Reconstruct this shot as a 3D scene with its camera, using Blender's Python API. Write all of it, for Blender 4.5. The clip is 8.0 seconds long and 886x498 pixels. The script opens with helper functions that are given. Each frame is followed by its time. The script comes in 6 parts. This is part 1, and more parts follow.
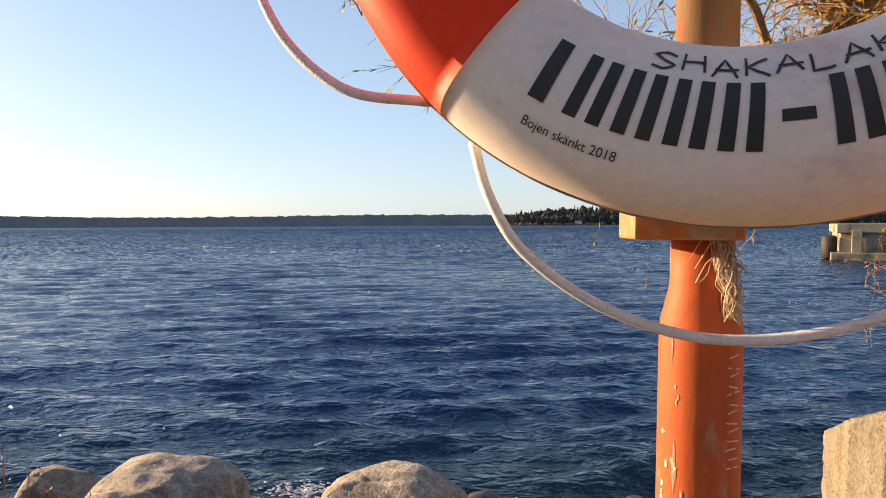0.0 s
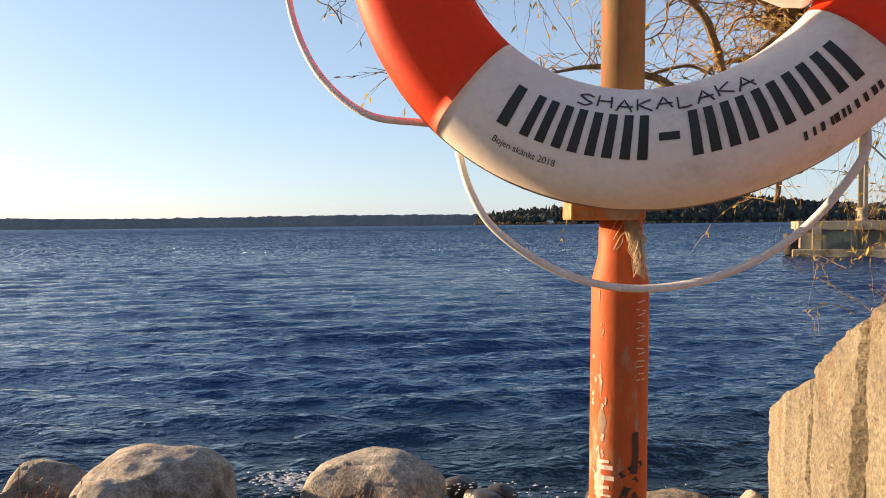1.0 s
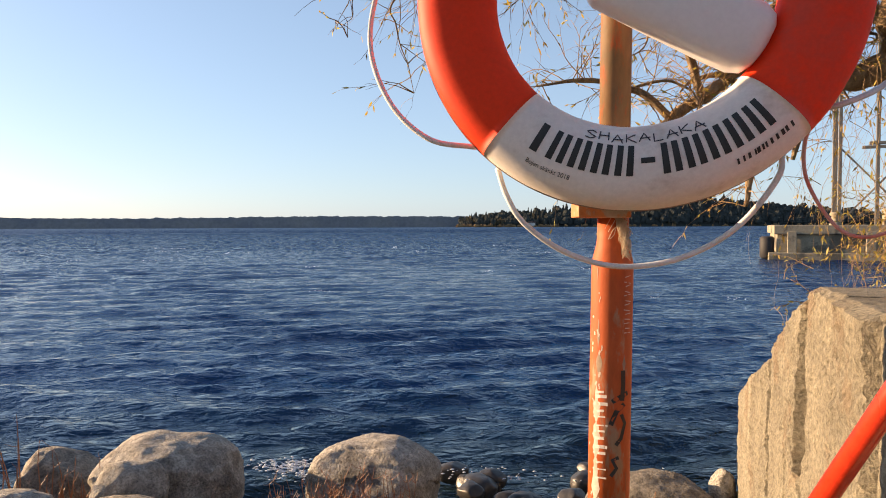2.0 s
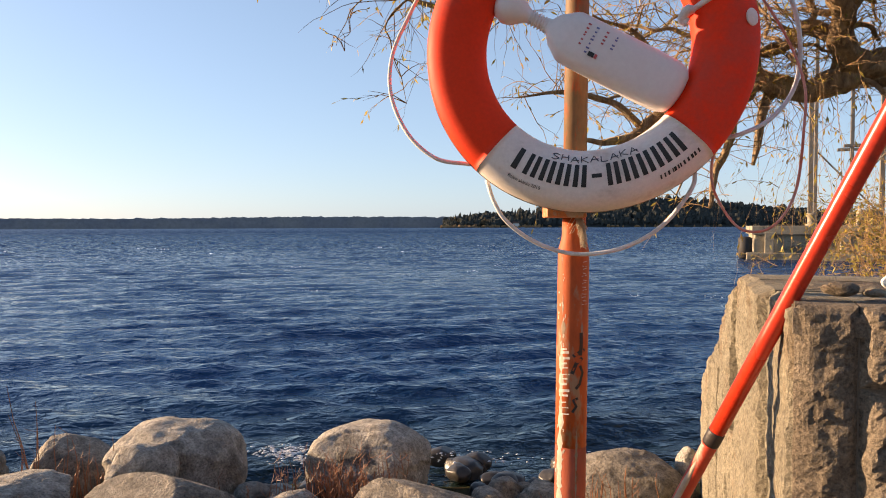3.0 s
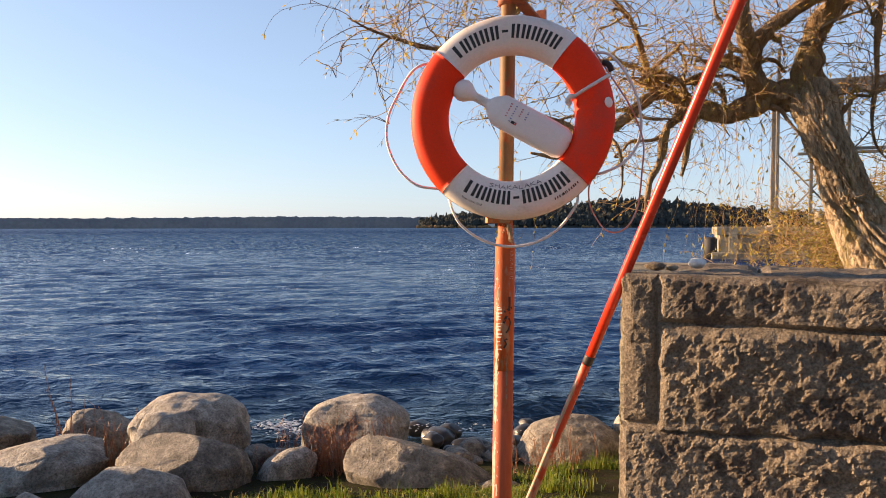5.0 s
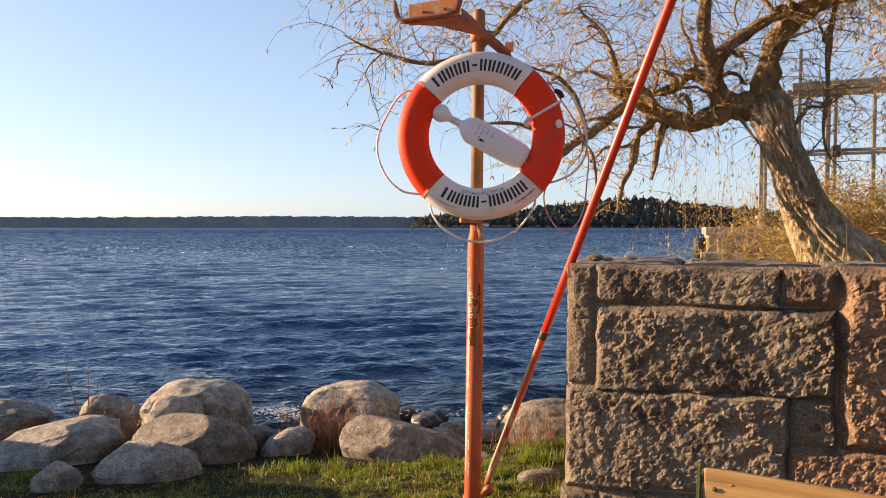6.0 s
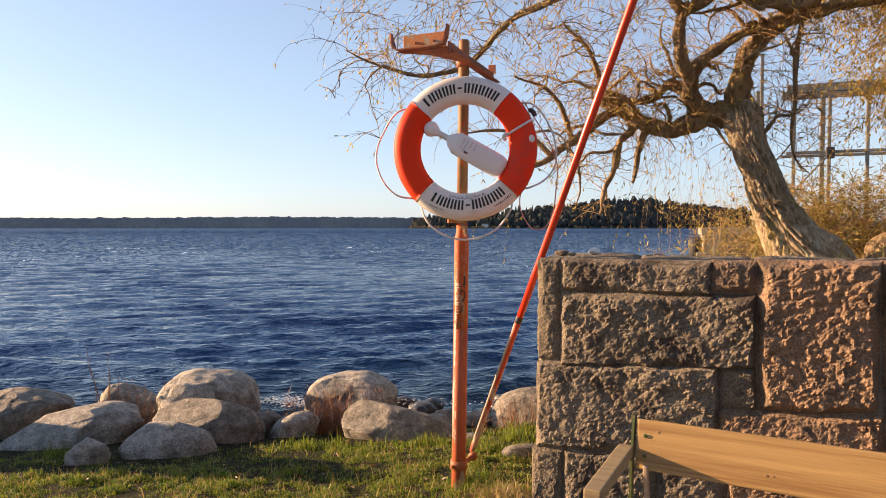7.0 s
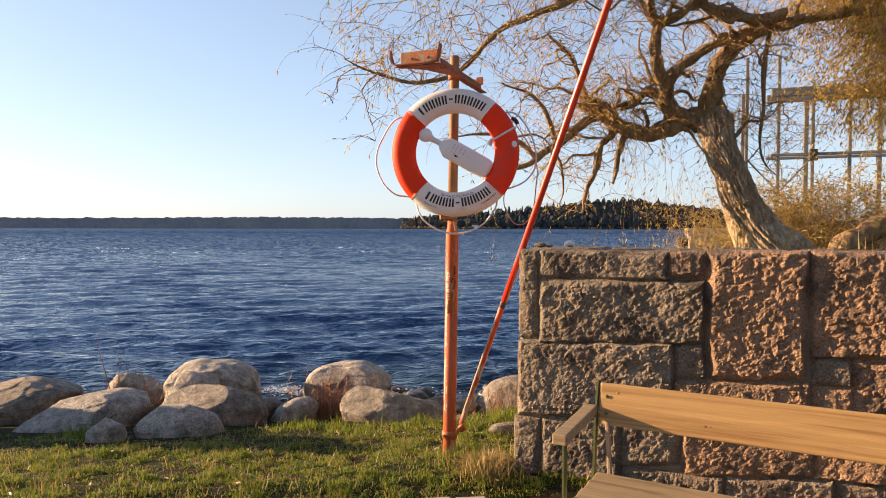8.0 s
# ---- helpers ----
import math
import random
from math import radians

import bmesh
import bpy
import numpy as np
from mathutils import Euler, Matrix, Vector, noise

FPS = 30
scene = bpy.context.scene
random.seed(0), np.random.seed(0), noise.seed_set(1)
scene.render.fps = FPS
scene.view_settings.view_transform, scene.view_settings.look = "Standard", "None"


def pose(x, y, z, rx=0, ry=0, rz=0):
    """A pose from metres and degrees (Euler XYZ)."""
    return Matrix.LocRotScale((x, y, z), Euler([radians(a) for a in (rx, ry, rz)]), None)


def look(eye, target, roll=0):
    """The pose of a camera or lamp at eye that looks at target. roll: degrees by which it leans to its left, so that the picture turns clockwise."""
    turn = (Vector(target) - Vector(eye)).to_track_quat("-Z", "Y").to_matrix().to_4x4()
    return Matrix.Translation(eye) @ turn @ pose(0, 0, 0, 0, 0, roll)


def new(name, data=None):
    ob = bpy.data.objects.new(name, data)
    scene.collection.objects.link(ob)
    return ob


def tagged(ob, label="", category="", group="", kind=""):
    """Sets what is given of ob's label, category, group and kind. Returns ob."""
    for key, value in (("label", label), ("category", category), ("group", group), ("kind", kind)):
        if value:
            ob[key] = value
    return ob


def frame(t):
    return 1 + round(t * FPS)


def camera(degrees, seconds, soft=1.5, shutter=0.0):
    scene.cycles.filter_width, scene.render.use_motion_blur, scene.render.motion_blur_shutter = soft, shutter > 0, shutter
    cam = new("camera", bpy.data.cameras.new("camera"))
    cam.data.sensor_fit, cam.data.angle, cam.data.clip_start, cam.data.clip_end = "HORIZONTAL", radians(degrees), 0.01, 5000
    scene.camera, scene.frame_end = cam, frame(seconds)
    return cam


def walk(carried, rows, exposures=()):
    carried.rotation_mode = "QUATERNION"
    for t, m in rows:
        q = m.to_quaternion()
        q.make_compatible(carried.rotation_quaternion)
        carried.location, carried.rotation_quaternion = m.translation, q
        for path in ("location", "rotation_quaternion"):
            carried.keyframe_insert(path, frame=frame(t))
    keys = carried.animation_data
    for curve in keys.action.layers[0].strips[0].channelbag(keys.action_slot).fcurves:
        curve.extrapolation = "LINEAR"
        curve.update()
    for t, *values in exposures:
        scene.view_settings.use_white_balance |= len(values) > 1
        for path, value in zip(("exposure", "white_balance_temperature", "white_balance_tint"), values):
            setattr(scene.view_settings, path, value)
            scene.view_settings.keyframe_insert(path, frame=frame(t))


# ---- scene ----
cam = camera(70.0, 8.0, soft=1.0)
PATH = [
    (0, (0.063, 0.059, 1.51), (-0.002, 2.057, 1.433), -0.3),
    (0.5, (0.056, -0.049, 1.511), (0.046, 1.949, 1.435), -0.2),
    (1, (0.042, -0.182, 1.492), (0.063, 1.816, 1.414), -0.6),
    (1.5, (-0.03, -0.337, 1.485), (0.02, 1.661, 1.411), -0.4),
    (3, (-0.131, -0.869, 1.475), (-0.004, 1.126, 1.404), -0.2),
    (3.5, (-0.188, -1.084, 1.485), (-0.033, 0.909, 1.42), -0.1),
    (4, (-0.186, -1.272, 1.487), (0.001, 0.717, 1.416), -0.1),
    (4.5, (-0.196, -1.489, 1.485), (0.001, 0.5, 1.415), -0.1),
    (6, (-0.184, -2.219, 1.478), (0.037, -0.232, 1.407), 0.0),
    (6.5, (-0.213, -2.469, 1.477), (0.017, -0.483, 1.408), 0.1),
    (7, (-0.186, -2.682, 1.474), (0.037, -0.696, 1.405), 0.0),
    (7.5, (-0.192, -2.9, 1.45), (0.028, -0.913, 1.382), 0.1),
    (8, (-0.247, -3.092, 1.442), (0.007, -1.109, 1.375), 0.1),
]
walk(cam, [(t, look(eye, target, roll)) for t, eye, target, roll in PATH],
     [(0.0, 1.12, 7300, 19), (1.5, 1.08, 7100, 18), (3.5, 1.04, 6900, 20), (5.0, 1.12, 7000, 21), (6.5, 1.20, 7250, 22), (8.0, 1.25, 7350, 22)])


# ---- light ----
SUN_AZ, SUN_EL = radians(-67), radians(12.3)          # azimuth from +y, negative towards -x
world = bpy.data.worlds.new("sky")
scene.world = world
world.use_nodes = True
wn = world.node_tree.nodes
sky = wn.new("ShaderNodeTexSky")
sky.sky_type = "NISHITA"
sky.sun_disc = False
sky.sun_elevation, sky.sun_rotation = SUN_EL, SUN_AZ
sky.air_density, sky.dust_density, sky.ozone_density = 0.95, 0.5, 2.6
wn["Background"].inputs["Strength"].default_value = 0.103
# pale haze, thickest at the horizon all round and thinning with height
sky_dir = wn.new("ShaderNodeTexCoord")
sky_sep = wn.new("ShaderNodeSeparateXYZ")
haze_up = wn.new("ShaderNodeMapRange")
haze_up.inputs["From Min"].default_value, haze_up.inputs["From Max"].default_value = 0.0, 0.9
haze_up.inputs["To Min"].default_value, haze_up.inputs["To Max"].default_value = 0.58, 0.0
haze = wn.new("ShaderNodeMix")
haze.data_type = "RGBA"
haze.inputs[7].default_value = (2.4, 3.5, 4.7, 1)
world.node_tree.links.new(sky_dir.outputs["Generated"], sky_sep.inputs["Vector"])
world.node_tree.links.new(sky_sep.outputs["Z"], haze_up.inputs["Value"])
world.node_tree.links.new(haze_up.outputs["Result"], haze.inputs["Factor"])
world.node_tree.links.new(sky.outputs["Color"], haze.inputs[6])
world.node_tree.links.new(haze.outputs[2], wn["Background"].inputs["Color"])
to_sun = Vector((math.sin(SUN_AZ) * math.cos(SUN_EL), math.cos(SUN_AZ) * math.cos(SUN_EL), math.sin(SUN_EL)))
sun = new("sun", bpy.data.lights.new("sun", "SUN"))
sun.data.energy, sun.data.angle, sun.data.color = 5.9, radians(0.6), (1.0, 0.73, 0.44)
sun.matrix_world = look(to_sun * 50, (0, 0, 0))


# ---- materials ----
def surface(name, c1, c2, rough=0.7, scale=6.0, fine=60.0, bump=0.3, metal=0.0, c3=None, patch=1.5, amount=0.5,
            stretch=(1, 1, 1), depth=0.01, vary=0.0, island=False, spec=0.5, distort=0.0, grit=0.4, speck=0.0, soft=0.0):
    """Two mixed tones, a third in patches, fine grain, bump; vary: lightness by object or by island."""
    m = bpy.data.materials.new(name)
    m.use_nodes = True
    n, lk = m.node_tree.nodes, m.node_tree.links
    b = n["Principled BSDF"]
    co = n.new("ShaderNodeTexCoord")
    mp = n.new("ShaderNodeMapping")
    mp.inputs["Scale"].default_value = stretch
    lk.new(co.outputs["Object"], mp.inputs["Vector"])

    def tex(sc, det=4, rg=0.6):
        t = n.new("ShaderNodeTexNoise")
        t.inputs["Scale"].default_value, t.inputs["Detail"].default_value, t.inputs["Roughness"].default_value = sc, det, rg
        t.inputs["Distortion"].default_value = distort
        lk.new(mp.outputs["Vector"], t.inputs["Vector"])
        return t.outputs["Fac"]

    def ramp(src, lo, hi):
        r = n.new("ShaderNodeMapRange")
        r.inputs["From Min"].default_value, r.inputs["From Max"].default_value = lo, hi
        lk.new(src, r.inputs["Value"])
        return r.outputs["Result"]

    def mix(fac, a, c, mode="MIX"):
        x = n.new("ShaderNodeMix")
        x.data_type, x.blend_type = "RGBA", mode
        lk.new(fac, x.inputs["Factor"])
        for sock, v in ((6, a), (7, c)):
            if isinstance(v, tuple):
                x.inputs[sock].default_value = (*v, 1)
            else:
                lk.new(v, x.inputs[sock])
        return x.outputs[2]

    big, small = tex(scale), tex(fine, 5, 0.7)
    col = mix(ramp(big, 0.35, 0.65), c1, c2)
    if c3:
        col = mix(ramp(tex(patch, 6, 0.65), 0.62 - 0.2 * amount - soft * 0.4, 0.68 - 0.2 * amount + soft), col, c3)
    grain = n.new("ShaderNodeMapRange")
    grain.inputs["From Min"].default_value, grain.inputs["From Max"].default_value = 0.3, 0.7
    grain.inputs["To Min"].default_value, grain.inputs["To Max"].default_value = 0.82 - 0.5 * speck, 1.12 + 0.3 * speck
    lk.new(small, grain.inputs["Value"])
    hsv = n.new("ShaderNodeHueSaturation")
    lk.new(col, hsv.inputs["Color"])
    lk.new(grain.outputs["Result"], hsv.inputs["Value"])
    out = hsv.outputs["Color"]
    if vary:
        if island:
            g = n.new("ShaderNodeNewGeometry")
            rnd = g.outputs["Random Per Island"]
        else:
            oi = n.new("ShaderNodeObjectInfo")
            rnd = oi.outputs["Random"]
        v = n.new("ShaderNodeMapRange")
        v.inputs["To Min"].default_value, v.inputs["To Max"].default_value = 1 - vary, 1 + vary
        lk.new(rnd, v.inputs["Value"])
        h2 = n.new("ShaderNodeHueSaturation")
        lk.new(out, h2.inputs["Color"])
        lk.new(v.outputs["Result"], h2.inputs["Value"])
        out = h2.outputs["Color"]
    lk.new(out, b.inputs["Base Color"])
    rr = n.new("ShaderNodeMapRange")
    rr.inputs["To Min"].default_value, rr.inputs["To Max"].default_value = max(0.03, rough - 0.12), min(1, rough + 0.12)
    lk.new(big, rr.inputs["Value"])
    lk.new(rr.outputs["Result"], b.inputs["Roughness"])
    b.inputs["Metallic"].default_value = metal
    b.inputs["Specular IOR Level"].default_value = spec
    if bump:
        add = n.new("ShaderNodeMath")
        add.operation = "MULTIPLY_ADD"
        lk.new(small, add.inputs[0])
        add.inputs[1].default_value = grit
        lk.new(big, add.inputs[2])
        bp = n.new("ShaderNodeBump")
        bp.inputs["Strength"].default_value, bp.inputs["Distance"].default_value = bump, depth
        lk.new(add.outputs[0], bp.inputs["Height"])
        lk.new(bp.outputs["Normal"], b.inputs["Normal"])
    return m


def leafy(name, tones, rough=0.55, through_light=0.42):
    """Leaves or blades: colour by island, some light passing through."""
    m = bpy.data.materials.new(name)
    m.use_nodes = True
    n, lk = m.node_tree.nodes, m.node_tree.links
    b = n["Principled BSDF"]
    g = n.new("ShaderNodeNewGeometry")
    r = n.new("ShaderNodeValToRGB")
    el = r.color_ramp.elements
    while len(el) < len(tones):
        el.new(0.5)
    for i, c in enumerate(tones):
        el[i].position, el[i].color = i / (len(tones) - 1), (*c, 1)
    lk.new(g.outputs["Random Per Island"], r.inputs["Fac"])
    lk.new(r.outputs["Color"], b.inputs["Base Color"])
    b.inputs["Roughness"].default_value = rough
    tr = n.new("ShaderNodeBsdfTranslucent")
    lk.new(r.outputs["Color"], tr.inputs["Color"])
    mx = n.new("ShaderNodeMixShader")
    mx.inputs["Fac"].default_value = through_light
    lk.new(b.outputs["BSDF"], mx.inputs[1])
    lk.new(tr.outputs["BSDF"], mx.inputs[2])
    lk.new(mx.outputs["Shader"], n["Material Output"].inputs["Surface"])
    return m


GRANITE = surface("granite_grey", (0.25, 0.197, 0.14), (0.35, 0.285, 0.21), 0.88, 9, 110, 1.0, depth=0.012, grit=1.8, speck=1.1, c3=(0.13, 0.098, 0.075), patch=4, amount=0.4, vary=0.14)
GRANITE_RED = surface("granite_red", (0.45, 0.28, 0.172), (0.35, 0.222, 0.137), 0.88, 8, 110, 1.0, depth=0.011, grit=1.8, speck=1.1, c3=(0.23, 0.155, 0.105), patch=4, amount=0.45, vary=0.12)
SLAB = surface("granite_slab", (0.34, 0.30, 0.215), (0.25, 0.22, 0.16), 0.9, 5, 70, 1.0, depth=0.014, grit=1.5, speck=0.8, c3=(0.27, 0.21, 0.14), patch=3, amount=0.35, vary=0.1)
MORTAR = surface("mortar", (0.19, 0.155, 0.12), (0.26, 0.215, 0.165), 0.95, 9, 90, 0.8)
BOULDER = surface("boulder_granite", (0.39, 0.345, 0.28), (0.19, 0.165, 0.13), 0.85, 15, 60, 1.0, depth=0.016, grit=1.2, c3=(0.095, 0.08, 0.063), patch=2.8, amount=0.5, vary=0.2, speck=1.2, soft=0.09)
PALE_STONE = surface("pale_granite", (0.57, 0.525, 0.45), (0.31, 0.28, 0.235), 0.85, 15, 60, 1.0, depth=0.016, grit=1.2, c3=(0.155, 0.132, 0.105), patch=2.8, amount=0.46, speck=1.2, soft=0.09)
BOULDER_WET = surface("wet_stone", (0.035, 0.033, 0.03), (0.06, 0.05, 0.042), 0.4, 5, 50, 0.4, vary=0.2)
SOIL = surface("soil_turf", (0.026, 0.020, 0.011), (0.028, 0.034, 0.009), 0.98, 6, 60, 1.0, speck=0.6, c3=(0.036, 0.026, 0.016), patch=1.1, amount=0.35, depth=0.03, spec=0.08)
GRAVEL = surface("gravel", (0.30, 0.26, 0.22), (0.20, 0.17, 0.14), 0.95, 30, 150, 0.8)
KERB = surface("kerb_stone", (0.42, 0.39, 0.35), (0.33, 0.30, 0.27), 0.85, 8, 90, 0.4, vary=0.15)
RED_FOAM = surface("ring_red", (0.88, 0.046, 0.006), (0.83, 0.040, 0.005), 0.6, 4, 120, 0.12, c3=(0.66, 0.06, 0.03), patch=5, amount=0.2, depth=0.003, spec=0.25, speck=-0.2, soft=0.05)
WHITE_FOAM = surface("ring_white", (0.80, 0.745, 0.70), (0.76, 0.70, 0.65), 0.55, 5, 110, 0.12, c3=(0.52, 0.44, 0.38), patch=7, amount=0.24, depth=0.003, spec=0.35, speck=-0.2, soft=0.07)
SEAM = surface("grime", (0.34, 0.27, 0.21), (0.26, 0.20, 0.15), 0.8, 30, 120, 0.0)
INK = surface("printed_black", (0.012, 0.016, 0.016), (0.03, 0.03, 0.03), 0.5, 20, 150, 0.0)
MARKER = surface("marker_ink", (0.02, 0.02, 0.035), (0.05, 0.05, 0.06), 0.5, 40, 150, 0.0)
ROPE = surface("white_rope", (0.74, 0.73, 0.72), (0.62, 0.605, 0.595), 0.75, 30, 260, 0.5, depth=0.003)
ROPE_RED = surface("faded_red_rope", (0.62, 0.15, 0.09), (0.66, 0.36, 0.30), 0.75, 9, 260, 0.5, depth=0.003)
TWINE = surface("frayed_twine", (0.62, 0.50, 0.36), (0.48, 0.38, 0.27), 0.9, 40, 260, 0.3)
BOTTLE = surface("white_plastic", (0.80, 0.765, 0.755), (0.76, 0.725, 0.71), 0.38, 5, 90, 0.05, depth=0.003, speck=-0.28)
PRINT_RED = surface("print_red", (0.55, 0.10, 0.10), (0.50, 0.08, 0.08), 0.5, 20, 100, 0.0)
PRINT_BLUE = surface("print_blue", (0.12, 0.13, 0.32), (0.16, 0.16, 0.35), 0.5, 20, 100, 0.0)
POST_PAINT = surface("post_orange_paint", (0.52, 0.108, 0.028), (0.45, 0.088, 0.022), 0.6, 5, 70, 0.35, c3=(0.36, 0.22, 0.13), patch=14, amount=0.3, stretch=(1, 1, 0.35), depth=0.004, spec=0.3)
POST_LOW = surface("post_worn_paint", (0.47, 0.105, 0.045), (0.40, 0.082, 0.032), 0.6, 5, 70, 0.35, c3=(0.50, 0.36, 0.28), patch=9, amount=0.5, stretch=(1, 1, 0.2), depth=0.004, spec=0.3)
POST_TOP = surface("post_faded_paint", (0.33, 0.145, 0.055), (0.14, 0.112, 0.065), 0.62, 9, 70, 0.35, c3=(0.42, 0.085, 0.026), patch=10, amount=0.42, stretch=(1, 1, 0.3), depth=0.004, spec=0.3)
PLATE = surface("plate_peeling_sunlit", (0.60, 0.24, 0.08), (0.52, 0.17, 0.055), 0.6, 14, 90, 0.4, c3=(0.42, 0.34, 0.24), patch=18, amount=0.5, depth=0.003)
RUST = surface("rusty_orange_steel", (0.40, 0.12, 0.04), (0.30, 0.075, 0.028), 0.62, 9, 90, 0.4, c3=(0.20, 0.07, 0.035), patch=7, amount=0.35, depth=0.004)
POLE_RED = surface("pole_red_paint", (0.62, 0.045, 0.018), (0.56, 0.04, 0.016), 0.28, 4, 60, 0.08, c3=(0.45, 0.035, 0.018), patch=6, amount=0.2)
POLE_BARE = surface("pole_worn_red", (0.58, 0.060, 0.026), (0.50, 0.075, 0.038), 0.5, 9, 70, 0.25, c3=(0.52, 0.36, 0.27), patch=7, amount=0.42, stretch=(1, 1, 0.3), depth=0.004)
BLACK_TAPE = surface("black_tape", (0.025, 0.02, 0.02), (0.05, 0.035, 0.03), 0.5, 20, 90, 0.2)
WORN = surface("worn_undercoat", (0.36, 0.26, 0.18), (0.25, 0.18, 0.12), 0.75, 30, 110, 0.2, depth=0.003)
WHITE_MARK = surface("white_marker", (0.74, 0.66, 0.58), (0.66, 0.56, 0.48), 0.7, 30, 90, 0.0)
CHALK = surface("scratch_sun_white", (0.62, 0.50, 0.41), (0.52, 0.39, 0.30), 0.8, 30, 90, 0.0)
PLANK = surface("pine_plank", (0.46, 0.29, 0.115), (0.33, 0.195, 0.07), 0.5, 7, 60, 0.2, c3=(0.26, 0.135, 0.045), patch=4, amount=0.36, stretch=(0.14, 6, 6), depth=0.003, vary=0.06, distort=0.35, soft=0.04)
PLANK_GREY = surface("weathered_plank", (0.36, 0.27, 0.145), (0.27, 0.195, 0.105), 0.7, 7, 60, 0.3, c3=(0.21, 0.15, 0.085), patch=4, amount=0.3, stretch=(0.45, 5, 5), depth=0.003, vary=0.06, distort=0.6)
KNOT = surface("pine_knot", (0.20, 0.095, 0.035), (0.28, 0.15, 0.06), 0.6, 60, 160, 0.1)
GREEN_STEEL = surface("green_painted_steel", (0.085, 0.11, 0.03), (0.06, 0.08, 0.022), 0.5, 15, 90, 0.2, c3=(0.22, 0.18, 0.10), patch=20, amount=0.2, depth=0.003)
PALE_WOOD = surface("pale_leg", (0.50, 0.38, 0.28), (0.42, 0.30, 0.21), 0.7, 15, 90, 0.2)
BARK = surface("willow_bark", (0.66, 0.52, 0.35), (0.33, 0.235, 0.145), 0.9, 11, 55, 1.0, c3=(0.38, 0.30, 0.15), patch=3, amount=0.35, stretch=(1.6, 1.6, 0.45), depth=0.05)
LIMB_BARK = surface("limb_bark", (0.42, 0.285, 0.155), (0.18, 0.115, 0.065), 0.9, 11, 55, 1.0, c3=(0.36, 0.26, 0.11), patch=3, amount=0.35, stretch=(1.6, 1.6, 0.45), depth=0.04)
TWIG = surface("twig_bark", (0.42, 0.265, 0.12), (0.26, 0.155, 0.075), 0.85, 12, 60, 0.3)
LEAF = leafy("willow_leaf", [(0.22, 0.13, 0.045), (0.52, 0.35, 0.06), (0.68, 0.49, 0.09), (0.25, 0.25, 0.05), (0.57, 0.38, 0.07), (0.38, 0.32, 0.06), (0.43, 0.255, 0.05)], through_light=0.45)
SHRUB_LEAF = leafy("shrub_leaf", [(0.15, 0.13, 0.035), (0.33, 0.25, 0.05), (0.20, 0.20, 0.04), (0.42, 0.30, 0.06), (0.26, 0.24, 0.045)], through_light=0.35)
GRASS = leafy("grass_blade", [(0.032, 0.078, 0.007), (0.105, 0.175, 0.013), (0.22, 0.285, 0.024), (0.28, 0.265, 0.045), (0.05, 0.105, 0.009)], through_light=0.4)
DRY = leafy("dry_grass", [(0.34, 0.24, 0.10), (0.42, 0.30, 0.12), (0.26, 0.20, 0.06), (0.20, 0.20, 0.045)], through_light=0.3)
STALK = leafy("brown_stalk", [(0.26, 0.11, 0.055), (0.34, 0.15, 0.07), (0.19, 0.085, 0.045)], through_light=0.1)
FALLEN = leafy("fallen_leaf", [(0.17, 0.09, 0.045), (0.22, 0.13, 0.06), (0.12, 0.06, 0.04)], through_light=0.1)
CONCRETE = surface("quay_concrete", (0.36, 0.315, 0.225), (0.28, 0.24, 0.17), 0.9, 1.2, 12, 0.4, c3=(0.14, 0.125, 0.095), patch=0.5, amount=0.45, depth=0.03)
RUBBER = surface("black_rubber", (0.02, 0.02, 0.02), (0.035, 0.03, 0.03), 0.7, 6, 40, 0.3)
# dark brown-grey puts the gantry's backlit look into its colour
STEEL = surface("backlit_grey_steel", (0.23, 0.205, 0.165), (0.18, 0.16, 0.13), 0.6, 2, 20, 0.1)
# distance haze over the far forest is put into its base colour
HAZED_WOOD = surface("far_forest_hazed", (0.215, 0.215, 0.235), (0.29, 0.275, 0.265), 1.0, 0.02, 0.2, 0.0, spec=0.1)
ISLE_WOOD = surface("island_forest", (0.050, 0.057, 0.054), (0.062, 0.066, 0.058), 1.0, 0.05, 0.5, 0.0, c3=(0.095, 0.075, 0.045), patch=0.03, amount=0.2, vary=0.05, island=True, spec=0.05)
REAR_SKY_BLOCK = surface("rear_sky_block", (0.05, 0.055, 0.03), (0.09, 0.075, 0.04), 1.0, 0.3, 3, 0.0, spec=0.1)
REED = surface("shore_reed", (0.34, 0.20, 0.09), (0.26, 0.16, 0.08), 1.0, 0.05, 0.5, 0.0, spec=0.1)
HOUSE_WHITE = surface("house_white", (0.75, 0.72, 0.66), (0.7, 0.66, 0.6), 0.8, 0.5, 5, 0.0)
ROOF = surface("house_roof", (0.16, 0.09, 0.06), (0.12, 0.07, 0.05), 0.9, 0.5, 5, 0.0)
SHELL = surface("white_shell", (0.80, 0.77, 0.72), (0.70, 0.66, 0.60), 0.6, 20, 120, 0.3, depth=0.003)
FOAM = surface("sea_foam", (0.80, 0.82, 0.84), (0.72, 0.75, 0.78), 0.6, 20, 120, 0.6)


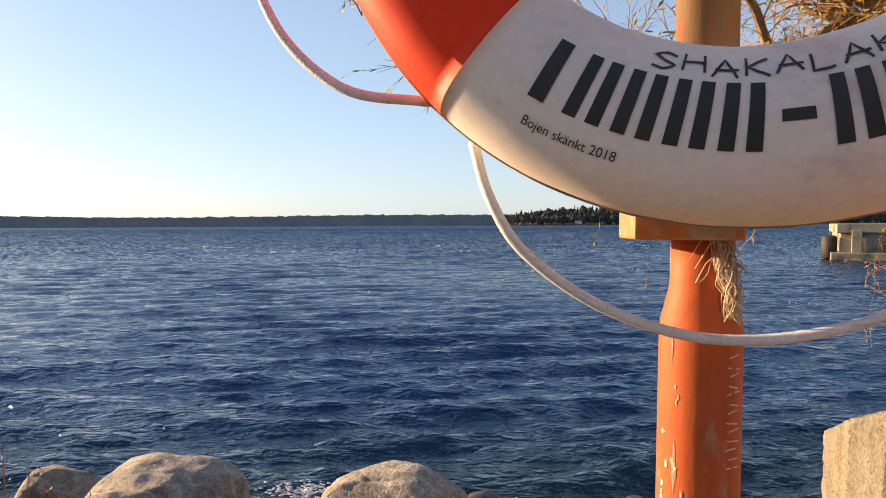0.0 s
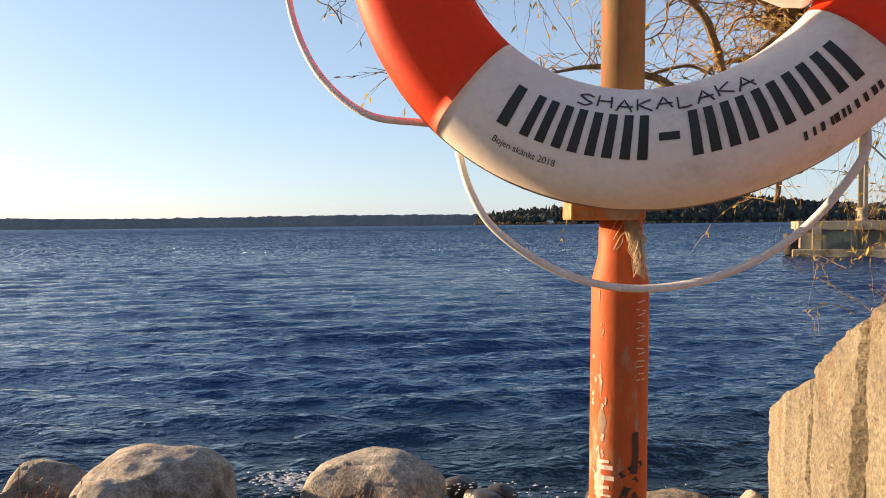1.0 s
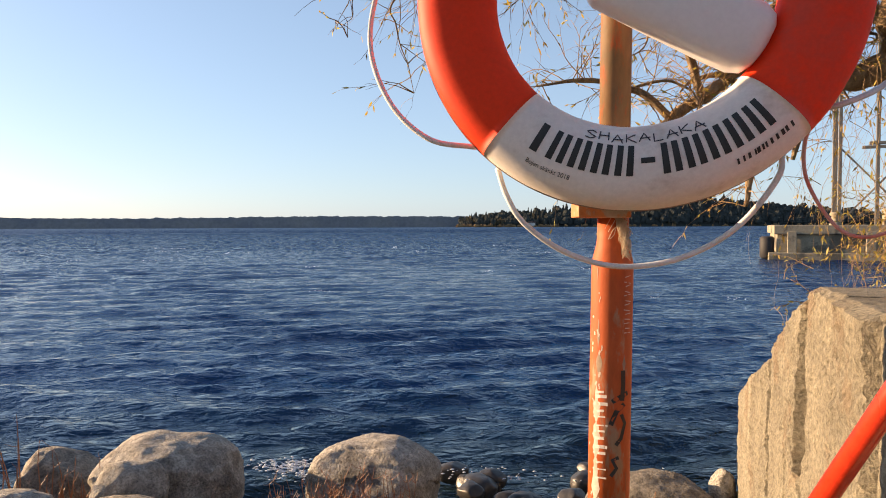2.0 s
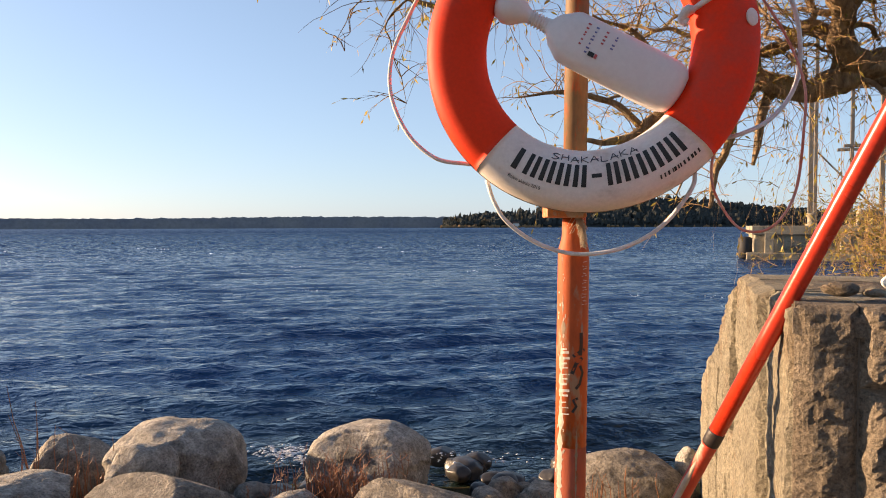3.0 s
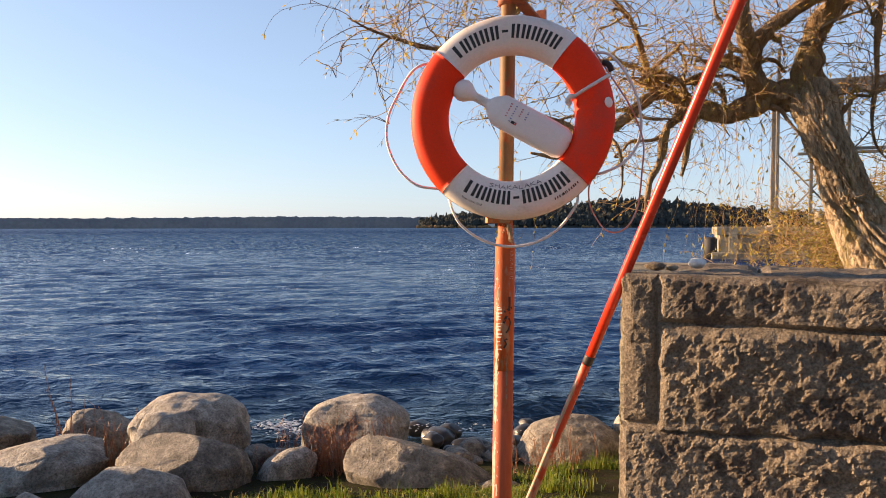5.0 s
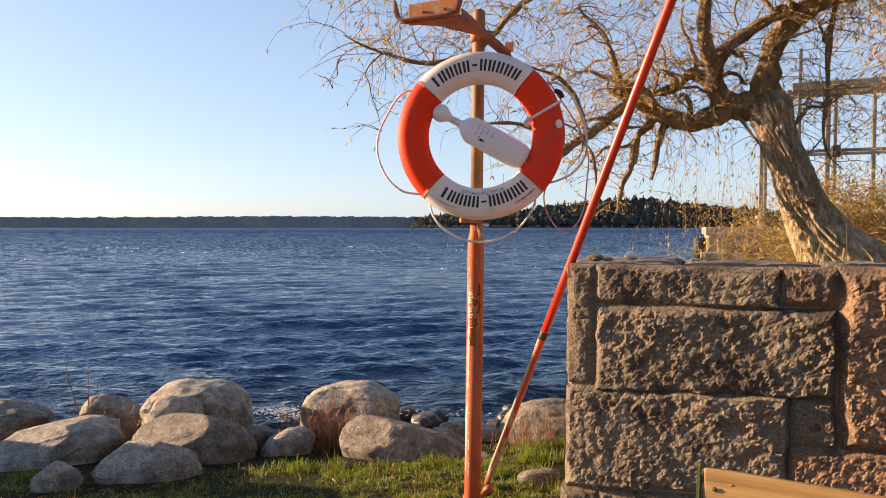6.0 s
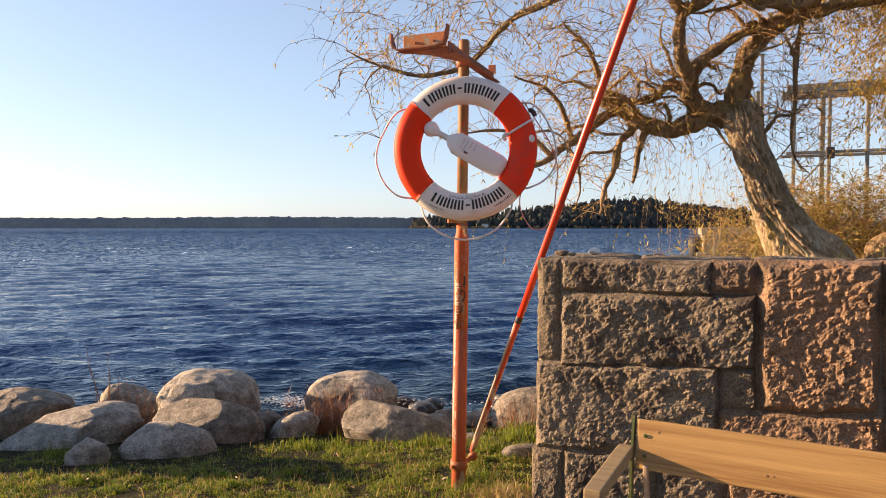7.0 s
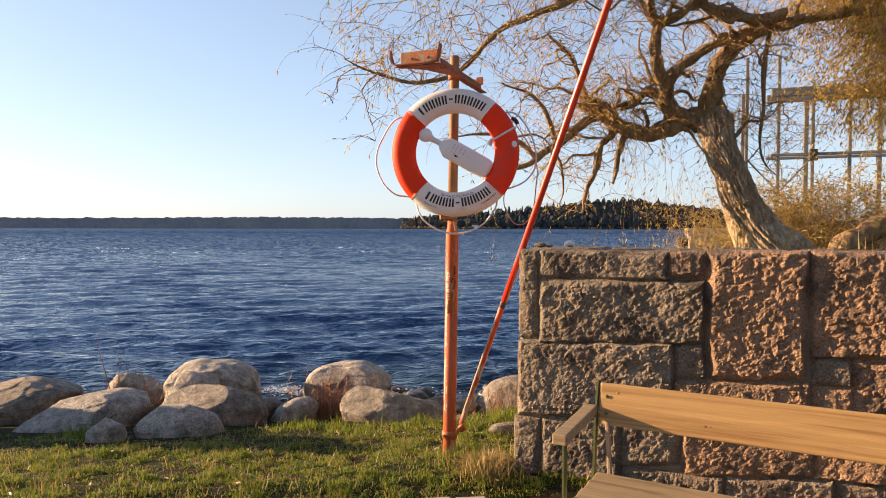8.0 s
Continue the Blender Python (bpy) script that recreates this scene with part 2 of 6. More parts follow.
def water_material():
    m = bpy.data.materials.new("sea_water")
    m.use_nodes = True
    n, lk = m.node_tree.nodes, m.node_tree.links
    b = n["Principled BSDF"]
    b.inputs["Roughness"].default_value = 0.09
    b.inputs["IOR"].default_value = 1.42
    b.inputs["Specular Tint"].default_value = (0.42, 0.74, 1.0, 1)
    co = n.new("ShaderNodeTexCoord")
    sep = n.new("ShaderNodeSeparateXYZ")
    lk.new(co.outputs["Object"], sep.inputs["Vector"])
    # ripple bump strength, rising slightly with distance out
    chop = n.new("ShaderNodeMapRange")
    chop.inputs["From Min"].default_value, chop.inputs["From Max"].default_value = 5, 45
    chop.inputs["To Min"].default_value, chop.inputs["To Max"].default_value = 0.9, 1.05
    lk.new(sep.outputs["Y"], chop.inputs["Value"])
    # all normals tilted to the camera's side, so the water mirrors darker sky
    lean = n.new("ShaderNodeBump")
    lean.inputs["Strength"].default_value, lean.inputs["Distance"].default_value = 1.0, 0.085
    lk.new(sep.outputs["Y"], lean.inputs["Height"])
    prev = lean.outputs["Normal"]
    for sc, dist, k in ((1.1, 0.075, 2.2), (3.4, 0.085, 2.4), (7.5, 0.095, 2.2), (16.0, 0.040, 1.8)):
        mp = n.new("ShaderNodeMapping")
        mp.inputs["Scale"].default_value = (1 / k, 1, 1)
        mp.inputs["Rotation"].default_value = (0, 0, radians(-7))
        lk.new(co.outputs["Object"], mp.inputs["Vector"])
        t = n.new("ShaderNodeTexNoise")
        t.inputs["Scale"].default_value, t.inputs["Detail"].default_value = sc, 3
        t.inputs["Distortion"].default_value = 0.5
        lk.new(mp.outputs["Vector"], t.inputs["Vector"])
        bp = n.new("ShaderNodeBump")
        bp.inputs["Distance"].default_value = dist
        lk.new(chop.outputs["Result"], bp.inputs["Strength"])
        lk.new(t.outputs["Fac"], bp.inputs["Height"])
        lk.new(prev, bp.inputs["Normal"])
        prev = bp.outputs["Normal"]
    lk.new(prev, b.inputs["Normal"])
    # over the stony bottom by the shore the water is greenish brown, further out deep blue
    deep = n.new("ShaderNodeMapRange")
    deep.inputs["From Min"].default_value, deep.inputs["From Max"].default_value = 4.2, 8.5
    tone = n.new("ShaderNodeMix")
    tone.data_type = "RGBA"
    tone.inputs[6].default_value, tone.inputs[7].default_value = (0.014, 0.024, 0.018, 1), (0.003, 0.032, 0.105, 1)
    lk.new(deep.outputs["Result"], tone.inputs["Factor"])
    lk.new(tone.outputs[2], b.inputs["Base Color"])
    # roughness grows with distance out, fitted to the camera's view
    lk.new(sep.outputs["Y"], deep.inputs["Value"])
    rf = n.new("ShaderNodeMapRange")
    rf.inputs["From Min"].default_value, rf.inputs["From Max"].default_value = 15, 250
    rf.inputs["To Min"].default_value, rf.inputs["To Max"].default_value = 0.05, 0.34
    lk.new(sep.outputs["Y"], rf.inputs["Value"])
    lk.new(rf.outputs["Result"], b.inputs["Roughness"])
    # mirroring cut with distance out, to darken far water from the camera
    sp = n.new("ShaderNodeMapRange")
    sp.inputs["From Min"].default_value, sp.inputs["From Max"].default_value = 10, 75
    sp.inputs["To Min"].default_value, sp.inputs["To Max"].default_value = 1.0, 0.10
    lk.new(sep.outputs["Y"], sp.inputs["Value"])
    lk.new(sp.outputs["Result"], b.inputs["Specular IOR Level"])
    return m


WATER = water_material()


# ---- building blocks ----
def thing(name, at=(0, 0, 0), label="", category="", group="", turn=(0, 0, 0)):
    ob = new(name)
    ob.empty_display_size = 0.1
    ob.matrix_world = pose(*at, *turn)
    return tagged(ob, label, category, group)


def finish(name, me, material, parent=None, label="", smooth=False, kind=""):
    me.materials.append(material)
    if smooth:
        me.polygons.foreach_set("use_smooth", [True] * len(me.polygons))
    ob = new(name, me)
    ob.parent = parent
    return tagged(ob, label, kind=kind)


def part(name, bm, material, parent=None, label="", smooth=False, kind=""):
    me = bpy.data.meshes.new(name)
    bmesh.ops.recalc_face_normals(bm, faces=bm.faces)
    bm.to_mesh(me)
    bm.free()
    return finish(name, me, material, parent, label, smooth, kind)


def from_lists(name, verts, faces, material, parent=None, label="", smooth=False, kind=""):
    me = bpy.data.meshes.new(name)
    me.from_pydata([tuple(v) for v in verts], [], faces)
    me.update()
    return finish(name, me, material, parent, label, smooth, kind)


def spline(pts, k=6):
    """Catmull-Rom through pts."""
    p = [Vector(q) for q in pts]
    p = [p[0] * 2 - p[1]] + p + [p[-1] * 2 - p[-2]]
    out = []
    for i in range(1, len(p) - 2):
        a, b, c, d = p[i - 1:i + 3]
        for j in range(k):
            t = j / k
            out.append(0.5 * (2 * b + (c - a) * t + (2 * a - 5 * b + 4 * c - d) * t * t + (3 * b - a - 3 * c + d) * t ** 3))
    return out + [p[-2]]


def tube(verts, faces, pts, radii, n=8, rough=0.0):
    """Adds a closed, tapered tube along pts to the lists."""
    pts = [Vector(p) for p in pts]
    base, m = len(verts), len(pts)
    tan = (pts[1] - pts[0]).normalized()
    side = tan.orthogonal().normalized()
    for i, p in enumerate(pts):
        t = (pts[min(i + 1, m - 1)] - pts[max(i - 1, 0)])
        t = t.normalized() if t.length > 1e-9 else tan
        side = (side - t * side.dot(t)).normalized()
        up = t.cross(side)
        r = radii[i] if not isinstance(radii, (int, float)) else radii
        for j in range(n):
            a = 2 * math.pi * j / n
            rr = r * (1 + rough * noise.noise(Vector((math.cos(a) * 1.5, math.sin(a) * 1.5, i * 0.35 + base * 0.01)))) if rough else r
            verts.append(p + side * (math.cos(a) * rr) + up * (math.sin(a) * rr))
    for i in range(m - 1):
        for j in range(n):
            k = (j + 1) % n
            faces.append((base + i * n + j, base + i * n + k, base + (i + 1) * n + k, base + (i + 1) * n + j))
    faces.append(tuple(base + j for j in reversed(range(n))))
    faces.append(tuple(base + (m - 1) * n + j for j in range(n)))


def tube_part(name, pts, radii, material, parent, n=10, label="", rough=0.0):
    v, f = [], []
    tube(v, f, pts, radii, n, rough)
    return from_lists(name, v, f, material, parent, label, smooth=True)


def box(sx, sy, sz, bevel=0.004, m=None, seg=2):
    bm = bmesh.new()
    bmesh.ops.create_cube(bm, size=1, matrix=(m or Matrix()) @ Matrix.Diagonal((sx, sy, sz, 1)))
    if bevel:
        bmesh.ops.bevel(bm, geom=bm.edges[:], offset=bevel, segments=seg, affect="EDGES", profile=0.6)
    return bm


def lathe(profile, n=24, m=None):
    """Turns (radius, z) pairs about z."""
    bm = bmesh.new()
    rings = []
    for r, z in profile:
        rings.append([bm.verts.new((m or Matrix()) @ Vector((r * math.cos(2 * math.pi * j / n), r * math.sin(2 * math.pi * j / n), z))) for j in range(n)])
    for a, b in zip(rings, rings[1:]):
        for j in range(n):
            bm.faces.new((a[j], a[(j + 1) % n], b[(j + 1) % n], b[j]))
    bm.faces.new(list(reversed(rings[0])))
    bm.faces.new(rings[-1])
    return bm


def fbm(x, y, z, o=4):
    return noise.fractal(Vector((x, y, z)), 1.0, 2.0, o)


# ---- ground and sea ----
SEA = -0.65


def shore(x):
    """How far the bank reaches out towards the water."""
    return 3.2 * min(1.0, max(0.0, (x - 2.5) / 2.5))


def ground_z(x, y):
    yy = y - shore(x)
    if yy < 0.2:
        z = 0.12
    elif yy < 2.7:
        z = 0.12 - 0.182 * (yy - 0.2)
    else:
        z = -0.335 - 0.22 * (yy - 2.7)
    near = math.exp(-(x * x + y * y) / 60)
    near *= 0.15 + 0.85 * min(1.0, max(0.0, (y + 0.15) / 0.35))
    return max(-3.0, z + near * (0.030 * fbm(x * 1.1, y * 1.1, 3) + 0.010 * fbm(x * 6, y * 6, 1)))


def axis(lo, hi, step, far, grow=1.35):
    """Even steps from lo to hi, then growing ones out to far on both sides."""
    mid = list(np.arange(lo, hi + 1e-6, step))
    a, s = [mid[-1]], step
    while a[-1] < far:
        s *= grow
        a.append(a[-1] + s)
    b, s = [mid[0]], step
    while b[-1] > -far:
        s *= grow
        b.append(b[-1] - s)
    return list(reversed(b[1:])) + mid + a[1:]


def build_ground():
    xs = axis(-6, 7, 0.09, 3000)
    ys = [y for y in axis(-3.5, 9, 0.09, 3000) if y < 12]
    v = [(x, y, ground_z(x, y)) for y in ys for x in xs]
    w = len(xs)
    f = [(j * w + i, j * w + i + 1, (j + 1) * w + i + 1, (j + 1) * w + i) for j in range(len(ys) - 1) for i in range(w - 1)]
    return tagged(from_lists("ground", v, f, SOIL, smooth=True), "sloping grassy bank of soil and turf above the shore", "ground", kind="structure")


build_ground()


def build_water():
    rng = np.random.RandomState(7)
    rows = np.concatenate([np.geomspace(5.0, 60, 640), np.geomspace(60.3, 300, 380), np.geomspace(303, 1250, 190)])
    ang = np.linspace(radians(-62), radians(62), 620)
    R, A = np.meshgrid(rows, ang, indexing="ij")
    X, Y = R * np.sin(A), -3.0 + R * np.cos(A)
    Z = np.zeros_like(X)
    step = np.gradient(rows)[:, None] * np.ones_like(A)
    gust = 0.75 + 0.35 * np.sin(X * 0.21 + 1.3) * np.sin(Y * 0.17 + 0.4 + X * 0.05)
    for i in range(70):
        lam = 0.24 * (1.045 ** i) if i < 50 else rng.uniform(0.3, 1.6)
        th = rng.normal(radians(-6), radians(25 if lam < 0.6 else 13))
        k = 2 * math.pi / lam
        amp = 0.0052 * lam ** 0.65 * (1.25 if lam > 0.9 else 1.0)
        ph = k * (X * math.sin(th) + Y * math.cos(th)) + rng.uniform(0, 6.28) + 1.3 * np.sin(X * rng.uniform(.1, .5) + Y * rng.uniform(.1, .5))
        fade = np.clip(lam / (3.0 * step) - 0.6, 0, 1)
        s = np.sin(ph)
        Z += amp * fade * gust * (s + 0.25 * (s * s - 0.5) + 0.55 * (0.36 - np.abs(np.sin(0.5 * ph))))
    Z *= np.clip((R - 5.0) / 3.0, 0.35, 1)
    Z += rng.normal(0, 1, Z.shape) * np.clip(step * 0.12, 0, 0.22) * np.clip((R - 25) / 40, 0, 1)
    co = np.stack([X, Y, SEA + Z], -1).reshape(-1, 3)
    h, w = X.shape
    idx = np.arange(h * w).reshape(h, w)
    quads = np.stack([idx[:-1, :-1], idx[:-1, 1:], idx[1:, 1:], idx[1:, :-1]], -1).reshape(-1, 4)
    me = bpy.data.meshes.new("water")
    me.vertices.add(len(co))
    me.vertices.foreach_set("co", co.ravel())
    me.loops.add(quads.size)
    me.loops.foreach_set("vertex_index", quads.ravel())
    me.polygons.add(len(quads))
    me.polygons.foreach_set("loop_start", np.arange(0, quads.size, 4))
    me.update()
    me.validate()
    return tagged(finish("water", me, WATER, smooth=True), "wind-ruffled dark blue sea with small choppy waves", "water", kind="structure")


build_water()


# ---- distance ----
def ridge(name, line, height, thick, material, seed, label, n=3000):
    """A long low wooded ridge along two ends given as (x, y)."""
    (x0, y0), (x1, y1) = line
    v, f = [], []
    d = Vector((x1 - x0, y1 - y0, 0))
    across = Vector((-d.y, d.x, 0)).normalized()
    for i in range(n + 1):
        u = i / n
        p = Vector((x0, y0, SEA)) + d * u
        h = height(u) * (1 + 0.07 * noise.noise(Vector((u * 310, seed, 0))) + 0.05 * noise.noise(Vector((u * 730, seed, 4))))
        for off, hh in ((0, -1), (0.02, h), (0.4, h * 0.96), (1, -1)):
            v.append(p + across * thick * off + Vector((0, 0, max(hh, -1))))
    for i in range(n):
        for k in range(3):
            a = i * 4 + k
            f.append((a, a + 4, a + 5, a + 1))
    return tagged(from_lists(name, v, f, material), label, "backdrop", kind="structure")


def far_height(u):
    lumps = 2.4 * max(0.0, noise.noise(Vector((u * 70, 1, 0)))) + 1.2 * noise.noise(Vector((u * 240, 2, 0)))
    return 18.0 + 1.6 * math.sin(u * 9 + 0.5) + 1.4 * math.sin(u * 23 + 2) + lumps


ridge("far_shore", ((-1500, 900), (1100, 1090)), far_height, 90, HAZED_WOOD, 2.0, "low wooded shore across the water, greyed for haze")


# unseen rise behind the camera, added to cut low sky light
ridge("backdrop_rise", ((60, -24), (-60, -30)), lambda u: 9.5 + 2.5 * math.sin(u * 17), 14, REAR_SKY_BLOCK, 5.0, "unseen dark rise added behind the path to block sky light", 400)


def far_conifer(v, f, p, h, r, rng):
    """A small tree for the far woods: a few ragged tiers."""
    if rng.random() < 0.5:
        tiers = [(0.0, 1.0), (0.3, 0.78), (0.55, 0.5), (0.8, 0.26)]
        for z, k in tiers:
            base = len(v)
            for j in range(6):
                a = j * 1.047 + rng.random()
                q = r * k * rng.uniform(0.7, 1.25)
                v.append((p[0] + q * math.cos(a), p[1] + q * math.sin(a), p[2] + h * (z + rng.uniform(-0.05, 0.05))))
            v.append((p[0], p[1], p[2] + h * min(1.0, z + 0.38)))
            f.extend([(base + j, base + (j + 1) % 6, base + 6) for j in range(6)])
    else:
        base = len(v)
        for ring, (z, k) in enumerate(((0.0, 0.5), (0.3, 1.1), (0.65, 1.0), (0.92, 0.5))):
            for j in range(7):
                a = j * 0.8976 + ring * 0.4
                q = r * 1.25 * k * rng.uniform(0.7, 1.2)
                v.append((p[0] + q * math.cos(a), p[1] + q * math.sin(a), p[2] + h * 0.85 * (z + rng.uniform(-0.06, 0.06))))
        for ring in range(3):
            for j in range(7):
                a, b = base + ring * 7 + j, base + ring * 7 + (j + 1) % 7
                f.append((a, b, b + 7, a + 7))
        f.append(tuple(base + 21 + j for j in range(7)))


def isle_height(u):
    """Profile of the wooded headland from its tip (0) to the far end (1)."""
    pts = [(0, 8), (0.02, 13), (0.1, 16), (0.2, 19), (0.32, 24), (0.43, 32), (0.48, 37), (0.6, 38), (0.69, 33), (0.755, 28), (0.83, 24), (1, 16)]
    for (a, ha), (b, hb) in zip(pts, pts[1:]):
        if u <= b:
            return ha + (hb - ha) * (u - a) / (b - a)
    return 5


ISLE = ((62, 900), (640, 820))
headland = thing("wooded_headland", (ISLE[0][0], ISLE[0][1], SEA), "wooded headland with dark conifers and golden autumn trees", "headland")


def build_headland():
    rng = random.Random(5)
    (x0, y0), (x1, y1) = ISLE
    v, f = [], []
    n = 90
    for i in range(n + 1):
        u = i / n
        h = isle_height(u)
        for off, hh in ((0, -1), (4, 1.5), (60, h), (160, -1)):
            v.append(((x1 - x0) * u, (y1 - y0) * u + off, hh))
    for i in range(n):
        for k in range(3):
            a = i * 4 + k
            f.append((a, a + 4, a + 5, a + 1))
    from_lists("land", v, f, ISLE_WOOD, headland)
    v, f = [], []
    for i in range(2800):
        u = rng.random() ** 0.9
        off = rng.uniform(5, 62)
        h = isle_height(u)
        z = 1.0 + (h - 1.5) * min(1, off / 60)
        size = rng.uniform(6.5, 11.5) * (0.85 + 0.2 * min(1, u * 8)) * (1.35 if rng.random() < 0.15 else 1)
        far_conifer(v, f, ((x1 - x0) * u + rng.uniform(-4, 4), (y1 - y0) * u + off, z - 1), size, size * 0.27, rng)
    from_lists("forest", v, f, ISLE_WOOD, headland, kind="stuff")
    v, f = [], []
    for i in range(160):
        x = rng.uniform(-6, 130) if i < 110 else rng.uniform(130, 560)
        u = max(0, x / (x1 - x0))
        far_conifer(v, f, (x, (y1 - y0) * u + rng.uniform(0, 3), 0), rng.uniform(2.5, 6), 2.4, rng)
    from_lists("shore_scrub", v, f, REED, headland, "golden reeds and autumn scrub at the waterline", kind="stuff")


build_headland()


def build_cottage():
    c = thing("cottage", (160, 889, SEA + 1.8), "small white cottage by the water below the trees", "house")
    part("wall", box(9, 6, 4.5, 0.02, pose(0, 0, 2.25)), HOUSE_WHITE, c)
    bm = bmesh.new()
    pts = [(-5, -3.6, 4.4), (5, -3.6, 4.4), (5, 3.6, 4.4), (-5, 3.6, 4.4), (-5, 0, 7.2), (5, 0, 7.2)]
    vs = [bm.verts.new(p) for p in pts]
    for q in ((0, 1, 5, 4), (2, 3, 4, 5), (0, 4, 3), (1, 2, 5), (0, 3, 2, 1)):
        bm.faces.new([vs[k] for k in q])
    part("roof", bm, ROOF, c)


build_cottage()


# ---- quay across the bay ----
def build_quay():
    q = thing("quay", (22.0, 38.0, SEA), "weathered concrete quay with fenders in the water", "quay", turn=(0, 0, -27))
    part("deck", box(40, 9, 0.55, 0.05, pose(20, 4.5, 1.82)), CONCRETE, q)
    part("face", box(39.6, 8.6, 2.6, 0.04, pose(20, 4.6, 0.24)), CONCRETE, q)
    part("footing", box(40.6, 9.4, 0.8, 0.05, pose(20, 4.4, 0.0)), CONCRETE, q)
    for i in range(10):
        part("buttress", box(0.5, 0.3, 1.6, 0.03, pose(1.0 + i * 4.1, 0.1, 0.9)), CONCRETE, q)
    for x in (9.4,):
        part("fender", lathe([(0.28, -0.2), (0.62, -0.18), (0.7, 0), (0.62, 0.18), (0.28, 0.2)], 14, pose(x, -0.25, 0.75, 90)), RUBBER, q, "black tyre fender", True)
    part("corner_fender", lathe([(0.3, -0.7), (0.42, -0.6), (0.42, 0.6), (0.3, 0.7)], 12, pose(-0.35, 0.6, 0.7)), RUBBER, q, smooth=True)
    part("bollard", lathe([(0.35, 0), (0.35, 0.1), (0.22, 0.15), (0.22, 0.55), (0.36, 0.65), (0.3, 0.8)], 12, pose(3.4, 1.0, 2.08)), CONCRETE, q, smooth=True)
    part("block", box(1.3, 1.0, 1.0, 0.1, pose(6.6, 1.6, 2.58)), CONCRETE, q)
    return q


build_quay()


def build_gantry():
    g = thing("steel_gantry", (27.9, 40.6, 1.36), "tall grey steel gantry with beams standing on the quay, darkened as backlit", "gantry", turn=(0, 0, -27))
    for x in (0, 2.1, 4.3, 6.6, 9.0):
        part("upright", box(0.22, 0.22, 12.6 if x < 4 else 10.4, 0.03, pose(x, 0, 6.3 if x < 4 else 5.2)), STEEL, g)
    for x in (0, 4.3, 9.0):
        part("back_upright", box(0.3, 0.3, 10.4, 0.03, pose(x, 2.4, 5.2)), STEEL, g)
    for z, h in ((5.4, 0.2), (9.9, 0.6)):
        part("beam", box(9.6, 0.35, h, 0.03, pose(6.4, -0.05, z)), STEEL, g)
        part("back_beam", box(9.6, 0.35, h, 0.03, pose(6.4, 2.4, z)), STEEL, g)
    part("lamp_box", box(0.5, 0.4, 0.8, 0.05, pose(4.3, -0.4, 5.3)), RUBBER, g)
    v, f = [], []
    tube(v, f, [(0, 0, 0.2), (4.3, 0, 5.2)], 0.06, 6)
    tube(v, f, [(4.3, 0, 0.2), (0, 0, 5.2)], 0.06, 6)
    from_lists("brace", v, f, STEEL, g)


build_gantry()


# ---- life buoy station ----
RING = pose(0.292, 0.572, 1.878) @ pose(0, 0, 0, 0, 0, -13) @ pose(0, 0, 0, 90) @ pose(0, 0, 0, 0, 0, 4)
R_MID, R_HALF, R_DEEP = 0.3005, 0.0705, 0.052


def ring_point(theta, r, lift=0.0):
    """On the ring's front; theta in radians from straight down, growing to the right."""
    q = min(1.0, abs((r - R_MID) / R_HALF))
    d = R_DEEP * (1 - q ** 2.3) ** (1 / 2.3)
    return Vector((r * math.sin(theta), -r * math.cos(theta), d + lift))


def band(a0, a1, n=40, m=36):
    """A stretch of the ring from angle a0 to a1, degrees from straight down."""
    v, f = [], []
    for i in range(n + 1):
        t = radians(a0 + (a1 - a0) * i / n)
        for j in range(m):
            a = 2 * math.pi * j / m
            c, s_ = math.cos(a), math.sin(a)
            e = 2 / 2.3
            x = R_HALF * math.copysign(abs(c) ** e, c)
            z = R_DEEP * math.copysign(abs(s_) ** e, s_)
            dent = 0.0012 * noise.noise(Vector((t * 9, x * 40, z * 40)))
            r = R_MID + x * (1 + dent * 8)
            v.append((r * math.sin(t), -r * math.cos(t), z * (1 + dent * 8)))
    for i in range(n):
        for j in range(m):
            k = (j + 1) % m
            f.append((i * m + j, i * m + k, (i + 1) * m + k, (i + 1) * m + j))
    f.append(tuple(range(m)))
    f.append(tuple(n * m + j for j in reversed(range(m))))
    return v, f


def on_ring(bm, theta0, r0, lift, flip=1):
    """Bends a flat mesh (x reading, y up) onto the ring's front."""
    for k in range(-6, 7):
        bmesh.ops.bisect_plane(bm, geom=bm.verts[:] + bm.edges[:] + bm.faces[:], plane_co=(0, k * 0.005, 0), plane_no=(0, 1, 0))
    for v in bm.verts:
        v.co = ring_point(theta0 + flip * v.co.x / r0, r0 - flip * v.co.y, lift)
    return bm


def flat_bar(w, h, lean=0.0, x=0.0, y=0.0):
    bm = bmesh.new()
    vs = [bm.verts.new((x + a * w / 2 + b * lean, y + b * h / 2, 0)) for a, b in ((-1, -1), (1, -1), (1, 1), (-1, 1))]
    bm.faces.new(vs)
    return bm


def letters(text, size):
    cu = bpy.data.curves.new("text", "FONT")
    cu.body, cu.size, cu.align_x = text, size, "CENTER"
    ob = bpy.data.objects.new("text", cu)
    me = bpy.data.meshes.new_from_object(ob)
    bm = bmesh.new()
    bm.from_mesh(me)
    bpy.data.objects.remove(ob)
    return bm


def ribbon(bm, line, w):
    """A flat stroke along 2D points."""
    p = [Vector((x, y)) for x, y in line]
    rows = []
    for i, q in enumerate(p):
        t = (p[min(i + 1, len(p) - 1)] - p[max(i - 1, 0)]).normalized()
        nrm = Vector((-t.y, t.x)) * (w / 2)
        rows.append((bm.verts.new((*(q + nrm), 0)), bm.verts.new((*(q - nrm), 0))))
    for (a, b), (c, d) in zip(rows, rows[1:]):
        bm.faces.new((a, b, d, c))


